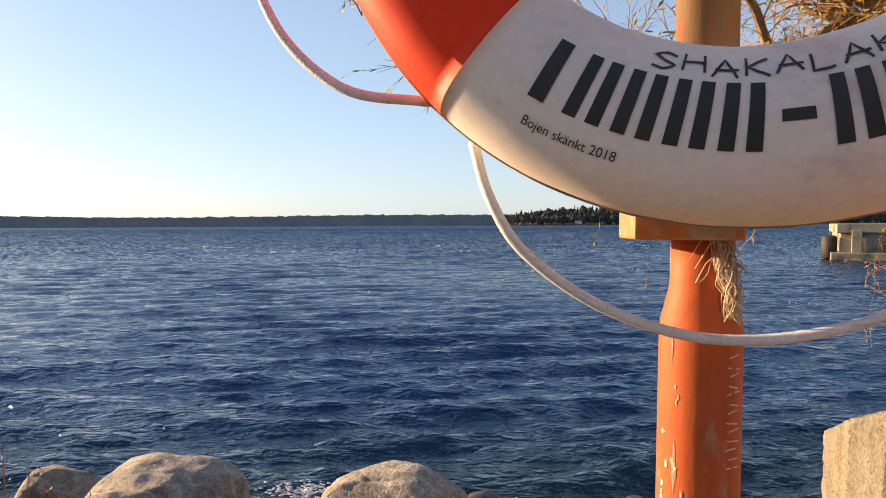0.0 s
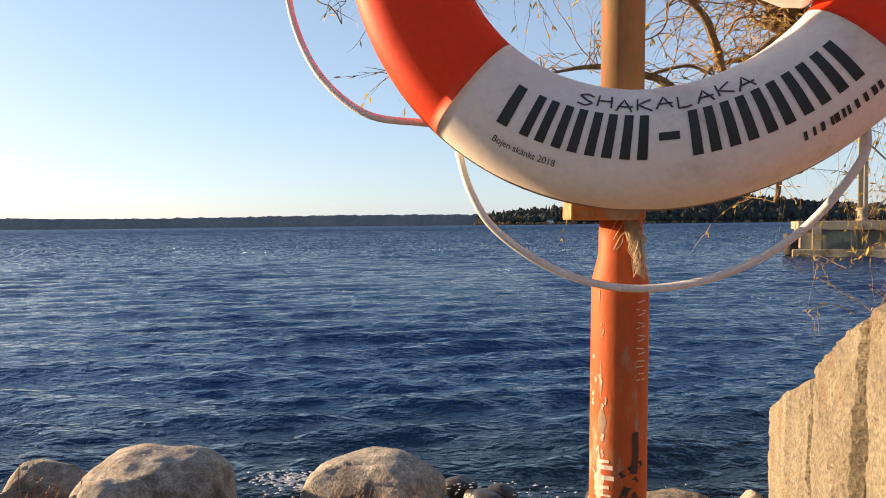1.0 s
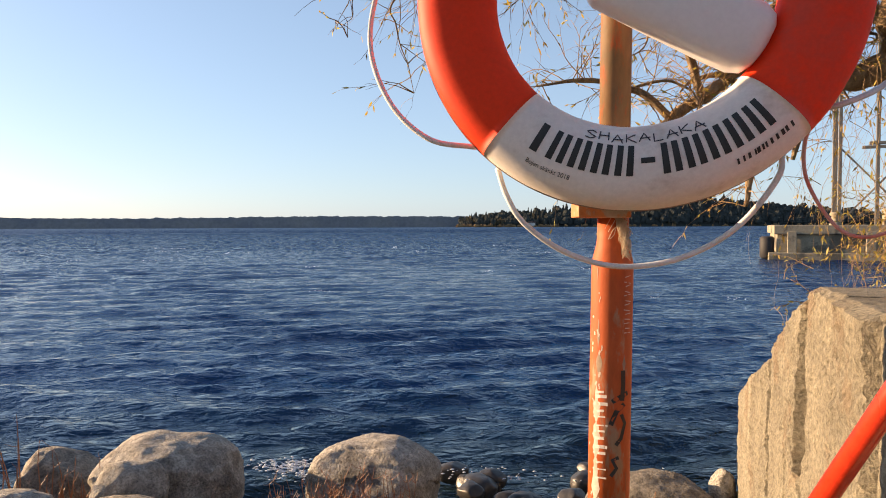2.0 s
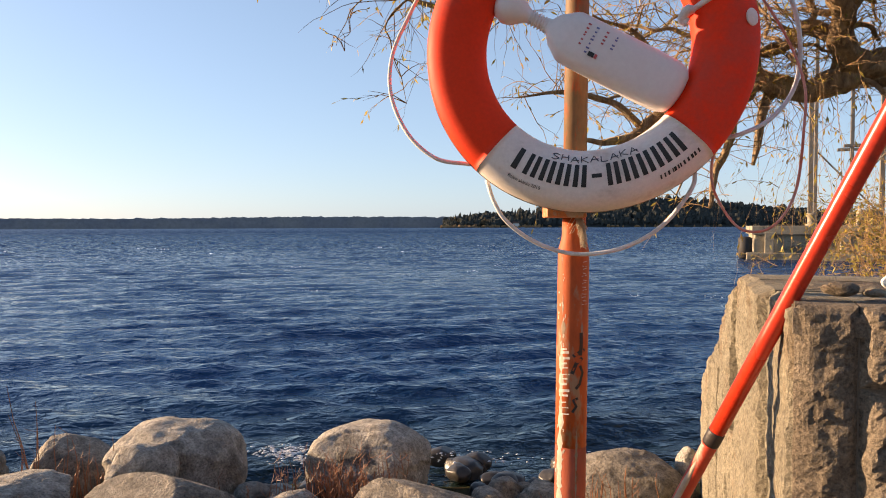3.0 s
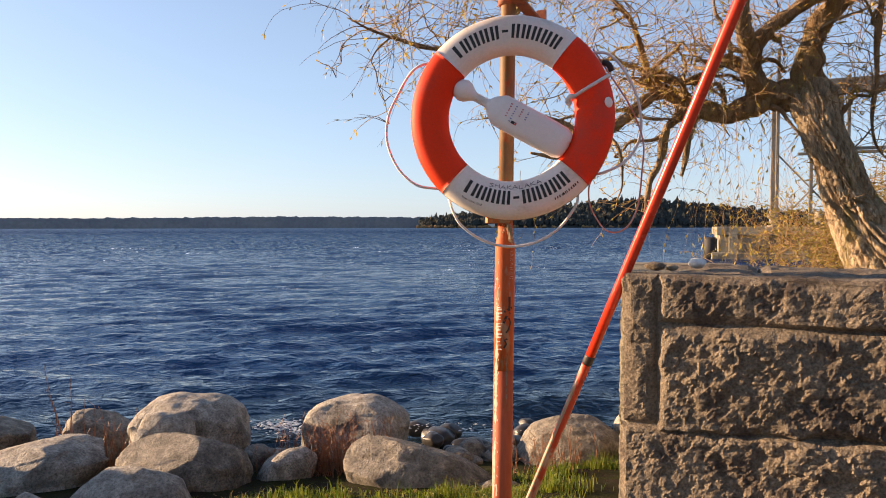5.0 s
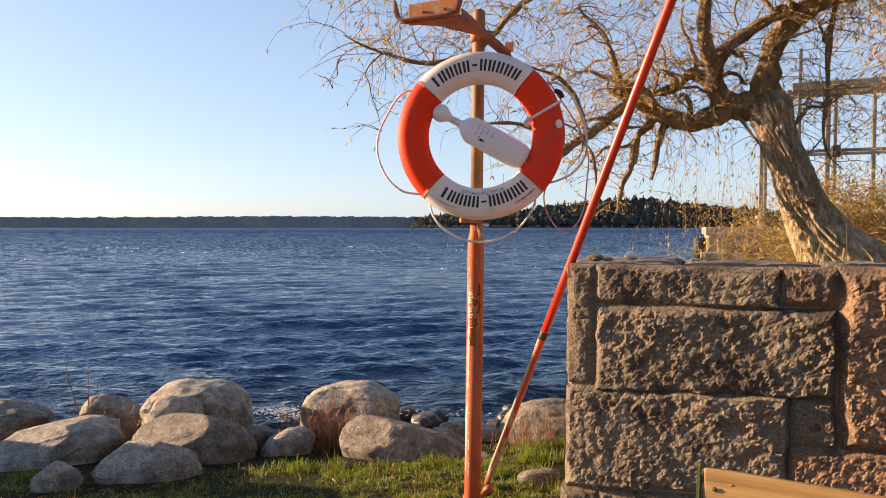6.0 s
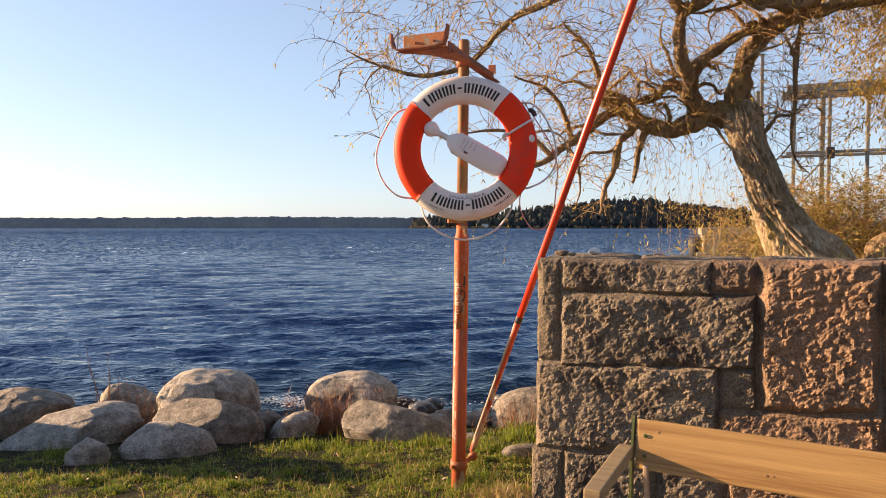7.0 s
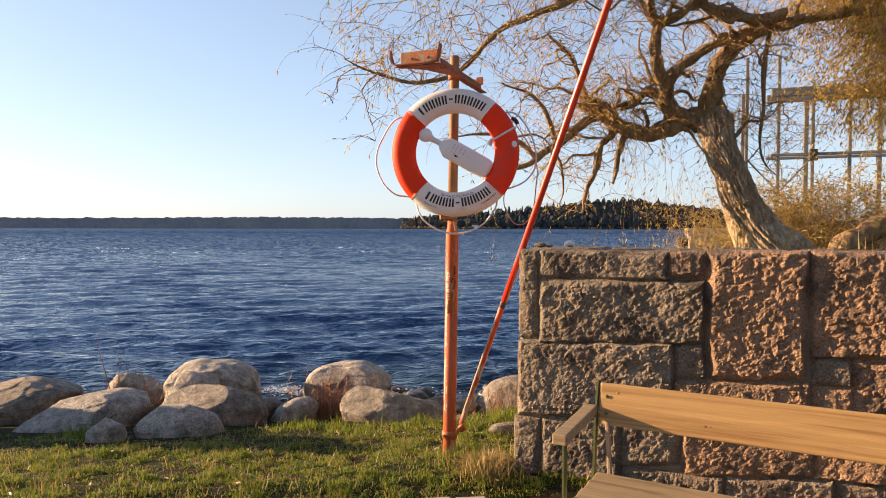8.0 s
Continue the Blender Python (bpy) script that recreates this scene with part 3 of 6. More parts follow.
STROKES = {
    "S": [[(1, .85), (.5, 1), (.05, .75), (.5, .5), (.95, .3), (.5, 0), (0, .12)]],
    "H": [[(.1, 1), (.05, 0)], [(.9, 1), (.95, 0)], [(0, .5), (1, .55)]],
    "A": [[(0, 0), (.5, 1), (1, 0)], [(.1, .4), (1.05, .42)]],
    "K": [[(.1, 1), (.1, 0)], [(.95, .95), (.15, .5), (1, 0)]],
    "L": [[(.15, 1), (.1, .05), (.9, .1)]],
}


def build_buoy():
    b = thing("life_buoy", label="red and white foam life buoy hanging on an orange post", category="life buoy")
    b.matrix_world = RING
    bands = {}
    for a0, a1, name in ((-47, 44, "white"), (44, 136, "red"), (136, 224, "white"), (224, 313, "red")):
        v, f = band(a0, a1)
        bands[a0] = from_lists(name + "_band", v, f, WHITE_FOAM if name == "white" else RED_FOAM, b, "dirty white band" if name == "white" else "red band", True)
    seam = [((R_MID + R_HALF + 0.0002) * math.sin(a), -(R_MID + R_HALF + 0.0002) * math.cos(a), -0.006) for a in [2 * math.pi * j / 120 for j in range(121)]]
    tube_part("mould_seam", seam, 0.0016, SEAM, b, 6, "dirty mould seam")
    # printed word, as plain bars
    widths = (1, 2, 2, 2, 2, 0, 2, 2, 2, 2, 2)
    for flip, r0, mid in ((1, 0.292, 0.0), (-1, 0.302, 180.0)):
        for i, k in enumerate(widths):
            th = radians(mid + flip * (i - 5) * 7.1)
            if k == 0:
                part("printed_bar", on_ring(flat_bar(0.022, 0.009), th, r0, 0.0007, flip), INK, bands[-47 if flip > 0 else 136])
            elif k == 1:
                part("printed_bar", on_ring(flat_bar(0.013, 0.050), th, r0, 0.0007, flip), INK, bands[-47 if flip > 0 else 136])
            else:
                for x in (-0.0088, 0.0088):
                    part("printed_bar", on_ring(flat_bar(0.0105, 0.050, 0.0008, x), th, r0, 0.0007, flip), INK, bands[-47 if flip > 0 else 136])
    # small print
    part("small_print", on_ring(letters("Bojen skänkt 2018", 0.0108), radians(-29), 0.338, 0.0008), INK, bands[-47])
    rnd = random.Random(3)
    x = -0.052
    while x < 0.052:
        w = rnd.uniform(0.003, 0.006)
        part("small_print_bar", on_ring(flat_bar(w, 0.009, 0.0008), radians(33) + x / 0.338, 0.336, 0.0008), INK, bands[-47])
        x += w + rnd.choice((0.0022, 0.0022, 0.006))
    # handwriting along the inner edge
    for i, ch in enumerate("SHAKALAKA"):
        bm = bmesh.new()
        for line in STROKES[ch]:
            dense = []
            for (xa, ya), (xb, yb) in zip(line, line[1:]):
                dense += [(xa + (xb - xa) * t / 4, ya + (yb - ya) * t / 4) for t in range(4)]
            dense.append(line[-1])
            ribbon(bm, [(0.0170 * (px - 0.5), 0.0145 * (py - 0.5) + rnd.uniform(-.0004, .0004)) for px, py in dense], 0.0020)
        for v in bm.verts:
            v.co = ring_point(radians((i - 4) * 4.8 - 0.5) + v.co.x / 0.252, 0.2545 - 0.0015 * math.sin(i * 2.1) - v.co.y, 0.0009)
        part("handwritten_letter", bm, MARKER, bands[-47])
    # smudges of dirt are in the band material; grab line
    loops = (
        [(-0.285, 0.215), (-0.325, 0.210), (-0.360, 0.192), (-0.390, 0.165), (-0.425, 0.115), (-0.468, 0.025), (-0.470, -0.075), (-0.425, -0.175), (-0.355, -0.238), (-0.283, -0.252), (-0.262, -0.252)],
        [(-0.232, -0.292), (-0.213, -0.345), (-0.180, -0.395), (-0.108, -0.445), (-0.016, -0.470), (0.088, -0.455), (0.176, -0.402), (0.235, -0.320), (0.245, -0.272)],
        [(0.292, 0.235), (0.345, 0.225), (0.400, 0.170), (0.452, 0.070), (0.470, -0.030), (0.455, -0.105), (0.405, -0.165), (0.340, -0.198), (0.292, -0.208)],
        [(-0.235, 0.290), (-0.205, 0.335), (-0.120, 0.385), (0.0, 0.398), (0.12, 0.380), (0.205, 0.325), (0.232, 0.285)],
    )
    back = pose(0, 0, 0, 0, 0, -4)
    for i, lp in enumerate(loops):
        zs = [-0.028 + 0.02 * math.sin(k) * (0 < k < len(lp) - 1) for k in range(len(lp))]
        if i == 3:
            zs = [-0.035] * len(lp)
            lp = [(x_ * 0.95, y_ * 0.92) for x_, y_ in lp]
        pts = [back @ Vector((x_, y_, z_)) for (x_, y_), z_ in zip(lp, zs)]
        tube_part("grab_line", spline(pts, 7), 0.0050, ROPE, b, 8, "white rope grab line")
    # strap round the section
    a = radians(90 + 15.5)
    ring = []
    for j in range(25):
        t = 2 * math.pi * j / 24
        r = R_MID + (R_HALF + 0.005) * math.cos(t)
        lean = 0.05 * math.cos(t)
        ring.append((r * math.sin(a + lean), -r * math.cos(a + lean), (R_DEEP + 0.005) * math.sin(t)))
    strap = tube_part("strap", ring, 0.0066, ROPE, b, 8, "white rope tied round the ring")
    tube_part("knot", spline([(0.226, 0.052, 0.03), (0.214, 0.05, 0.045), (0.205, 0.035, 0.03), (0.216, 0.025, 0.03)], 4), 0.010, ROPE, strap, 8)
    for k, th in enumerate((93,)):
        c = ring_point(radians(th), 0.345, 0.0)
        part("plug", lathe([(0.019, 0), (0.019, 0.0015), (0.016, 0.003), (0.001, 0.0032)], 20, Matrix.Translation(c) @ pose(0, 0, -0.001, 0, 38)), WHITE_FOAM, bands[44], "white plug", True)
    # clip and trailing red line, the line's points placed to fit the camera's view
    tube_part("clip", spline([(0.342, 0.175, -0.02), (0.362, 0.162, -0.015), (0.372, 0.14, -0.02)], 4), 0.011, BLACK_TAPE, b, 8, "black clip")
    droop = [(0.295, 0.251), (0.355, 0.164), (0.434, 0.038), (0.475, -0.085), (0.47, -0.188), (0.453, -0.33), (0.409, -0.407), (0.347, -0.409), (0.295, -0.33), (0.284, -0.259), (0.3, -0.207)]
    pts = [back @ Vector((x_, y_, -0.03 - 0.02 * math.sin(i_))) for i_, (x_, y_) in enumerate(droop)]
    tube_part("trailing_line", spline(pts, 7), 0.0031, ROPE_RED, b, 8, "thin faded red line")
    return b


build_buoy()


def build_float():
    fl = thing("throw_line_float", label="white plastic line float wedged inside the life buoy", category="float")
    fl.matrix_world = RING @ pose(-0.168, 0.118, 0.008) @ pose(0, 0, 0, 0, 0, -33.5)
    prof = [(-0.034, 0.004, 0.004), (-0.031, 0.018, 0.018), (-0.02, 0.034, 0.031), (0.0, 0.041, 0.036), (0.02, 0.037, 0.033), (0.040, 0.022, 0.022),
            (0.055, 0.0145, 0.0145), (0.085, 0.014, 0.014), (0.105, 0.017, 0.017), (0.112, 0.026, 0.022), (0.118, 0.034, 0.026), (0.150, 0.056, 0.036), (0.160, 0.0595, 0.038),
            (0.25, 0.060, 0.039), (0.36, 0.060, 0.039), (0.405, 0.058, 0.038), (0.425, 0.050, 0.034), (0.434, 0.036, 0.026), (0.438, 0.012, 0.010)]
    v, f, n = [], [], 28
    for s_, hw, ht in prof:
        e = 2 / (2.0 if s_ < 0.1 else 3.2)
        for j in range(n):
            a = 2 * math.pi * j / n
            c, q = math.cos(a), math.sin(a)
            v.append((s_, hw * math.copysign(abs(c) ** e, c), ht * math.copysign(abs(q) ** e, q)))
    for i in range(len(prof) - 1):
        for j in range(n):
            k = (j + 1) % n
            f.append((i * n + j, i * n + k, (i + 1) * n + k, (i + 1) * n + j))
    f.append(tuple(reversed(range(n))))
    f.append(tuple((len(prof) - 1) * n + j for j in range(n)))
    body = from_lists("body", v, f, BOTTLE, fl, smooth=True)
    for k in range(6):
        part("neck_groove", lathe([(0.0150, -0.002), (0.0185, 0), (0.0150, 0.002)], 16, pose(0.058 + k * 0.008, 0, 0, 0, 90)), BOTTLE, body, smooth=True)
    rnd = random.Random(8)
    rows = [(0.188, PRINT_RED, 6), (0.208, PRINT_BLUE, 7), (0.232, PRINT_RED, 4), (0.256, PRINT_BLUE, 4)]
    for x, mat_, k in rows:
        for i in range(k):
            y = 0.036 - i * 0.0095 + rnd.uniform(-0.002, 0.002)
            part("label_bar", box(0.007 * rnd.uniform(0.5, 1.1), 0.0034, 0.0008, 0, pose(x, y, 0.0392)), mat_, body)
    part("label_block", box(0.014, 0.010, 0.0009, 0, pose(0.222, -0.022, 0.0393)), INK, body)
    part("label_block", box(0.006, 0.010, 0.0009, 0, pose(0.233, -0.022, 0.0393)), PRINT_RED, body)


build_float()

POST_X, POST_Y = 0.275, 0.675


def build_post():
    p = thing("buoy_post", (POST_X, POST_Y, 0.0), "orange painted steel post with peeling paint and graffiti", "post", turn=(0, 0.68, 0))
    part("worn_foot", lathe([(0.0384, -0.25), (0.0384, 0.4), (0.0384, 0.93)], 36), POST_LOW, p, "scuffed lower length of orange post", True)
    part("lower_tube", lathe([(0.0384, 0.93), (0.0385, 1.1), (0.0382, 1.405), (0.0372, 1.416), (0.0300, 1.446), (0.0290, 1.456), (0.0289, 1.497)], 36), POST_PAINT, p, smooth=True)
    part("upper_tube", lathe([(0.0285, 1.44), (0.0285, 2.0), (0.0285, 2.452), (0.0272, 2.458)], 32), POST_TOP, p, "faded orange and bare upper tube", True)
    part("top_cap", lathe([(0.0272, 2.4585), (0.024, 2.464), (0.004, 2.467)], 24), RUST, p, smooth=True)
    part("ledge_plate", box(0.094, 0.080, 0.030, 0.003, pose(-0.031, -0.022, 1.510, 0, 0, -4)), PLATE, p, "peeling orange steel ledge")
    collar = part("collar", lathe([(0.0383, 0.165), (0.046, 0.168), (0.046, 0.212), (0.0383, 0.215)], 30), RUST, p, smooth=True)
    part("collar_bolt", lathe([(0.009, 0), (0.009, 0.014), (0.006, 0.018)], 8, pose(-0.035, -0.032, 0.19, 90, 0, -40)), RUST, collar)
    part("pole_socket", lathe([(0.014, 0), (0.014, 0.10), (0.024, 0.10), (0.024, 0.125), (0.01, 0.128)], 14, pose(0.030, 0.02, 0.19, 0, 90, 55)), RUST, p, smooth=True)
    # scratched and sprayed marks, wrapped on the tube
    rnd = random.Random(4)

    def mark(name, line, w, mat_, r=0.0390):
        bm = bmesh.new()
        ribbon(bm, line, w)
        for v in bm.verts:
            a = v.co.x / r
            v.co = Vector((r * math.sin(a), -r * math.cos(a), v.co.y))
        part(name, bm, mat_, p)

    # thin scratched bars on the shaded side
    for i in range(13):
        z = 1.285 + 0.0085 * i
        mark("scratched_bar", [(0.013 + 0.002 * math.sin(i * 2.1), z), (0.027 + 0.002 * math.cos(i * 1.7), z + 0.003 * math.sin(i * 3.3))], 0.0014, CHALK)
    # white marker bars on the lit side
    for i, z in enumerate((1.174, 1.166, 1.152, 1.139, 1.128, 1.112, 1.101, 1.088, 1.072, 1.060, 1.043, 1.030, 1.014)):
        mark("marker_bar", [(-0.041 + 0.004 * math.sin(i * 2.7), z - 0.002), (-0.030, z), (-0.019 - 0.004 * math.cos(i * 1.9), z + 0.001)], 0.0042 + 0.002 * math.sin(i), WHITE_MARK, 0.0391)
    # sprayed black strokes
    for line, w in (([(0.012, 1.216), (0.013, 1.19), (0.011, 1.160)], 0.0095), ([(-0.008, 1.158), (0.008, 1.168), (0.024, 1.174)], 0.0085), ([(-0.010, 1.115), (0.000, 1.140), (0.016, 1.154)], 0.009),
                    ([(0.010, 1.135), (0.018, 1.118), (0.010, 1.090), (0.000, 1.078)], 0.0075), ([(0.006, 1.055), (-0.006, 1.05), (0.002, 1.035), (-0.008, 1.02)], 0.007)):
        mark("sprayed_stroke", line, w, INK, 0.0392)
    # peeled patches; the whitish ones also stand in for the sunlit left edge
    for z0, z1, a0, wd, mat_ in ((0.72, 0.98, -0.040, 0.020, CHALK), (0.96, 1.19, -0.038, 0.017, CHALK), (0.45, 0.66, -0.044, 0.014, CHALK), (1.255, 1.31, -0.036, 0.012, WORN), (1.20, 1.252, -0.034, 0.030, WORN), (1.203, 1.245, 0.014, 0.038, WORN), (1.378, 1.406, -0.040, 0.014, WORN), (0.30, 0.42, -0.03, 0.014, WORN), (0.80, 0.98, 0.004, 0.007, WORN)):
        n = int((z1 - z0) / 0.008)
        bm = bmesh.new()
        rows = []
        for i in range(n + 1):
            z = z0 + (z1 - z0) * i / n
            wl = wd * min(1, i / 4, (n - i) / 4) * (0.5 + 0.9 * abs(noise.noise(Vector((z * 40, a0 * 90, 0)))) + 0.9 * noise.noise(Vector((z * 170, 3, 0))))
            rows.append([bm.verts.new((0.03862 * math.sin(a), -0.03862 * math.cos(a), z)) for a in [(a0 - wl / 2 + wl * k / 5) / 0.0386 for k in range(6)]])
        for r0, r1 in zip(rows, rows[1:]):
            for k in range(5):
                bm.faces.new((r0[k], r0[k + 1], r1[k + 1], r1[k]))
        part("peeled_patch", bm, mat_, p, "peeled paint patches, some standing in for the sunlit edge")
    # pale chips on the left only: part wear, part painted sunlight
    for i in range(46):
        z, a = rnd.uniform(0.28, 1.39), rnd.uniform(-0.057, -0.026)
        h = rnd.uniform(0.003, 0.011)
        w = rnd.uniform(0.0012, 0.0045)
        k = [rnd.uniform(-.002, .002) for _ in range(3)]
        mark("paint_chip", [(a, z), (a + k[0], z + h * 0.3), (a + k[1], z + h * 0.7), (a + k[2], z + h)], w, CHALK, 0.0387 + i * 0.000003)
    # chips again, pale towards the sunlit left and rusty elsewhere
    for i in range(12):
        z, a = rnd.uniform(0.25, 1.0), rnd.uniform(-0.05, 0.03)
        h = rnd.uniform(0.012, 0.05)
        mark("paint_chip", [(a, z), (a + rnd.uniform(-.004, .004), z + h * 0.5), (a, z + h)], rnd.uniform(0.003, 0.008), CHALK if a < -0.01 else RUST, 0.0388)


build_post()


def build_cradle():
    """Bent sheet-steel cradle on an arm across the post's top."""
    c = thing("pole_cradle", (0.298, 0.675, 2.350), "rusty orange steel cradle arm on the post's top", "cradle", turn=(0, 0, 61))
    # the arm runs along x, the cradle is at its -x end, y across
    arm = part("arm", box(0.70, 0.007, 0.058, 0.002, pose(0.06, -0.034, 0.0)), RUST, c)
    part("arm_flange", box(0.70, 0.04, 0.006, 0.002, pose(0.06, -0.056, -0.027)), RUST, arm)
    part("end_tab", box(0.006, 0.045, 0.05, 0.002, pose(0.40, -0.03, 0.05)), RUST, arm)
    part("clamp", lathe([(0.0285, -0.03), (0.034, -0.028), (0.034, 0.028), (0.0285, 0.03)], 24), RUST, c, smooth=True)
    prof = [(0.272, 0.088), (0.262, 0.045), (0.250, 0.012), (0.225, 0.0), (0.02, 0.0), (-0.022, 0.010), (-0.036, 0.045), (-0.044, 0.100)]
    bm = bmesh.new()
    rows = []
    for x in (-0.335, -0.295):
        cut = [0.012 if z > 0.07 and x < -0.3 else 0.0 for y, z in prof]
        rows.append(([bm.verts.new((x + q, y, z)) for q, (y, z) in zip(cut, prof)], [bm.verts.new((x + q, 0.11 + (y - 0.11) * 0.955, z + 0.006)) for q, (y, z) in zip(cut, prof)]))
    (a, b), (d, e) = rows
    for i in range(len(prof) - 1):
        bm.faces.new((a[i], a[i + 1], d[i + 1], d[i]))
        bm.faces.new((b[i], e[i], e[i + 1], b[i + 1]))
        bm.faces.new((a[i], b[i], b[i + 1], a[i + 1]))
        bm.faces.new((d[i], d[i + 1], e[i + 1], e[i]))
    for i in (0, -1):
        bm.faces.new((a[i], d[i], e[i], b[i]))
    part("saddle", bm, RUST, c)
    bm = bmesh.new()
    lo = [bm.verts.new(p) for p in ((-0.297, -0.03, -0.003), (-0.297, 0.245, -0.003), (-0.22, 0.09, -0.010), (-0.08, -0.02, -0.022), (-0.08, -0.075, -0.022), (-0.2, -0.06, -0.012))]
    hi = [bm.verts.new(v.co + Vector((0, 0, 0.006))) for v in lo]
    bm.faces.new(list(reversed(lo)))
    bm.faces.new(hi)
    for i in range(6):
        bm.faces.new((lo[i], lo[(i + 1) % 6], hi[(i + 1) % 6], hi[i]))
    part("gusset", bm, RUST, c)
    # lighter orange than the rest of the cradle, standing in for sunlight
    plate = part("back_plate", box(0.006, 0.232, 0.092, 0.002, pose(-0.25, 0.112, 0.046)), PLATE, c, "orange back plate, lighter for the sun on it")
    for y in (0.06, 0.16):
        part("rivet", lathe([(0.007, 0), (0.006, 0.004), (0.001, 0.005)], 10, pose(-0.254, y, 0.05, 0, -90)), RUST, plate)


build_cradle()


def build_twine():
    t = thing("frayed_twine", (0.292, 0.640, 1.488), "frayed pale twine tied below the post ledge", "twine")
    rnd = random.Random(6)
    v, f = [], []
    for i in range(70):
        x0, y0 = rnd.uniform(-0.005, 0.005), rnd.uniform(-0.006, 0.004)
        ln = rnd.uniform(0.03, 0.082)
        pts = [(x0 * 0.5, y0, 0.012)]
        for k in range(1, 6):
            s_ = k / 5
            pts.append((x0 + 0.0045 * math.sin(k * 1.9 + i) + 0.014 * s_, y0 - 0.006 + 0.005 * math.cos(k * 2.3 + i), 0.012 - ln * s_))
        tube(v, f, spline(pts, 2), 0.0006, 4)
    for i in range(4):
        a = rnd.uniform(-2.6, 0.6)
        pts = [(0, 0, 0.0)] + [(0.02 * s_ * math.cos(a) - 0.012 * s_, -0.01, 0.01 * math.sin(i + s_ * 3) - 0.05 * s_ * s_ * rnd.random()) for s_ in (0.3, 0.6, 1.0)]
        tube(v, f, spline(pts, 2), 0.0006, 4)
    from_lists("fibre", v, f, TWINE, t, smooth=True, kind="stuff")


build_twine()


def build_pole():
    a = Vector((0.380, 0.870, 0.19))
    b = Vector((0.643, 0.336, 1.345))
    d = (b - a).normalized()
    p = thing("rescue_pole", a, "long red rescue pole leaning on the stone wall", "pole")
    L = 4.6

    def at(s_):
        return d * s_
    tube_part("bare_end", [at(0.0), at(0.05), at(0.88), at(0.895)], [0.0145, 0.017, 0.017, 0.017], POLE_BARE, p, 20, "worn red lower end with bare patches")
    side = Vector((-1, -0.45, 0.0))
    side = (side - d * side.dot(d)).normalized() * 0.0122
    tube_part("worn_strip", [at(0.06 + 0.08 * i) + side * (1 + 0.04 * math.sin(i * 2.3)) for i in range(11)], [0.004] + [0.0082] * 9 + [0.004], PALE_WOOD, p, 12, "bare pale strip where paint has worn off")
    tube_part("tape", [at(0.892), at(0.896), at(0.926), at(0.930)], [0.0179, 0.0188, 0.0188, 0.0179], BLACK_TAPE, p, 20, "black tape band")
    tube_part("shaft", [at(0.89 + (L - 0.89) * i / 12) for i in range(13)], 0.0178, POLE_RED, p, 20, "red painted shaft")


build_pole()


# ---- stone wall ----
CORNER = Vector((0.617, 0.275, 0.0))
WU = Vector((math.cos(radians(-30)), math.sin(radians(-30)), 0))       # along the front face
WV = Vector((0.5, 0.8660, 0))                                          # into the bank
WW = Vector((0.40, 0.917, 0)).normalized()                             # along the side face
WN = Vector((-WW.y, WW.x, 0))                                          # out of the side face
UP = Vector((0, 0, 1))


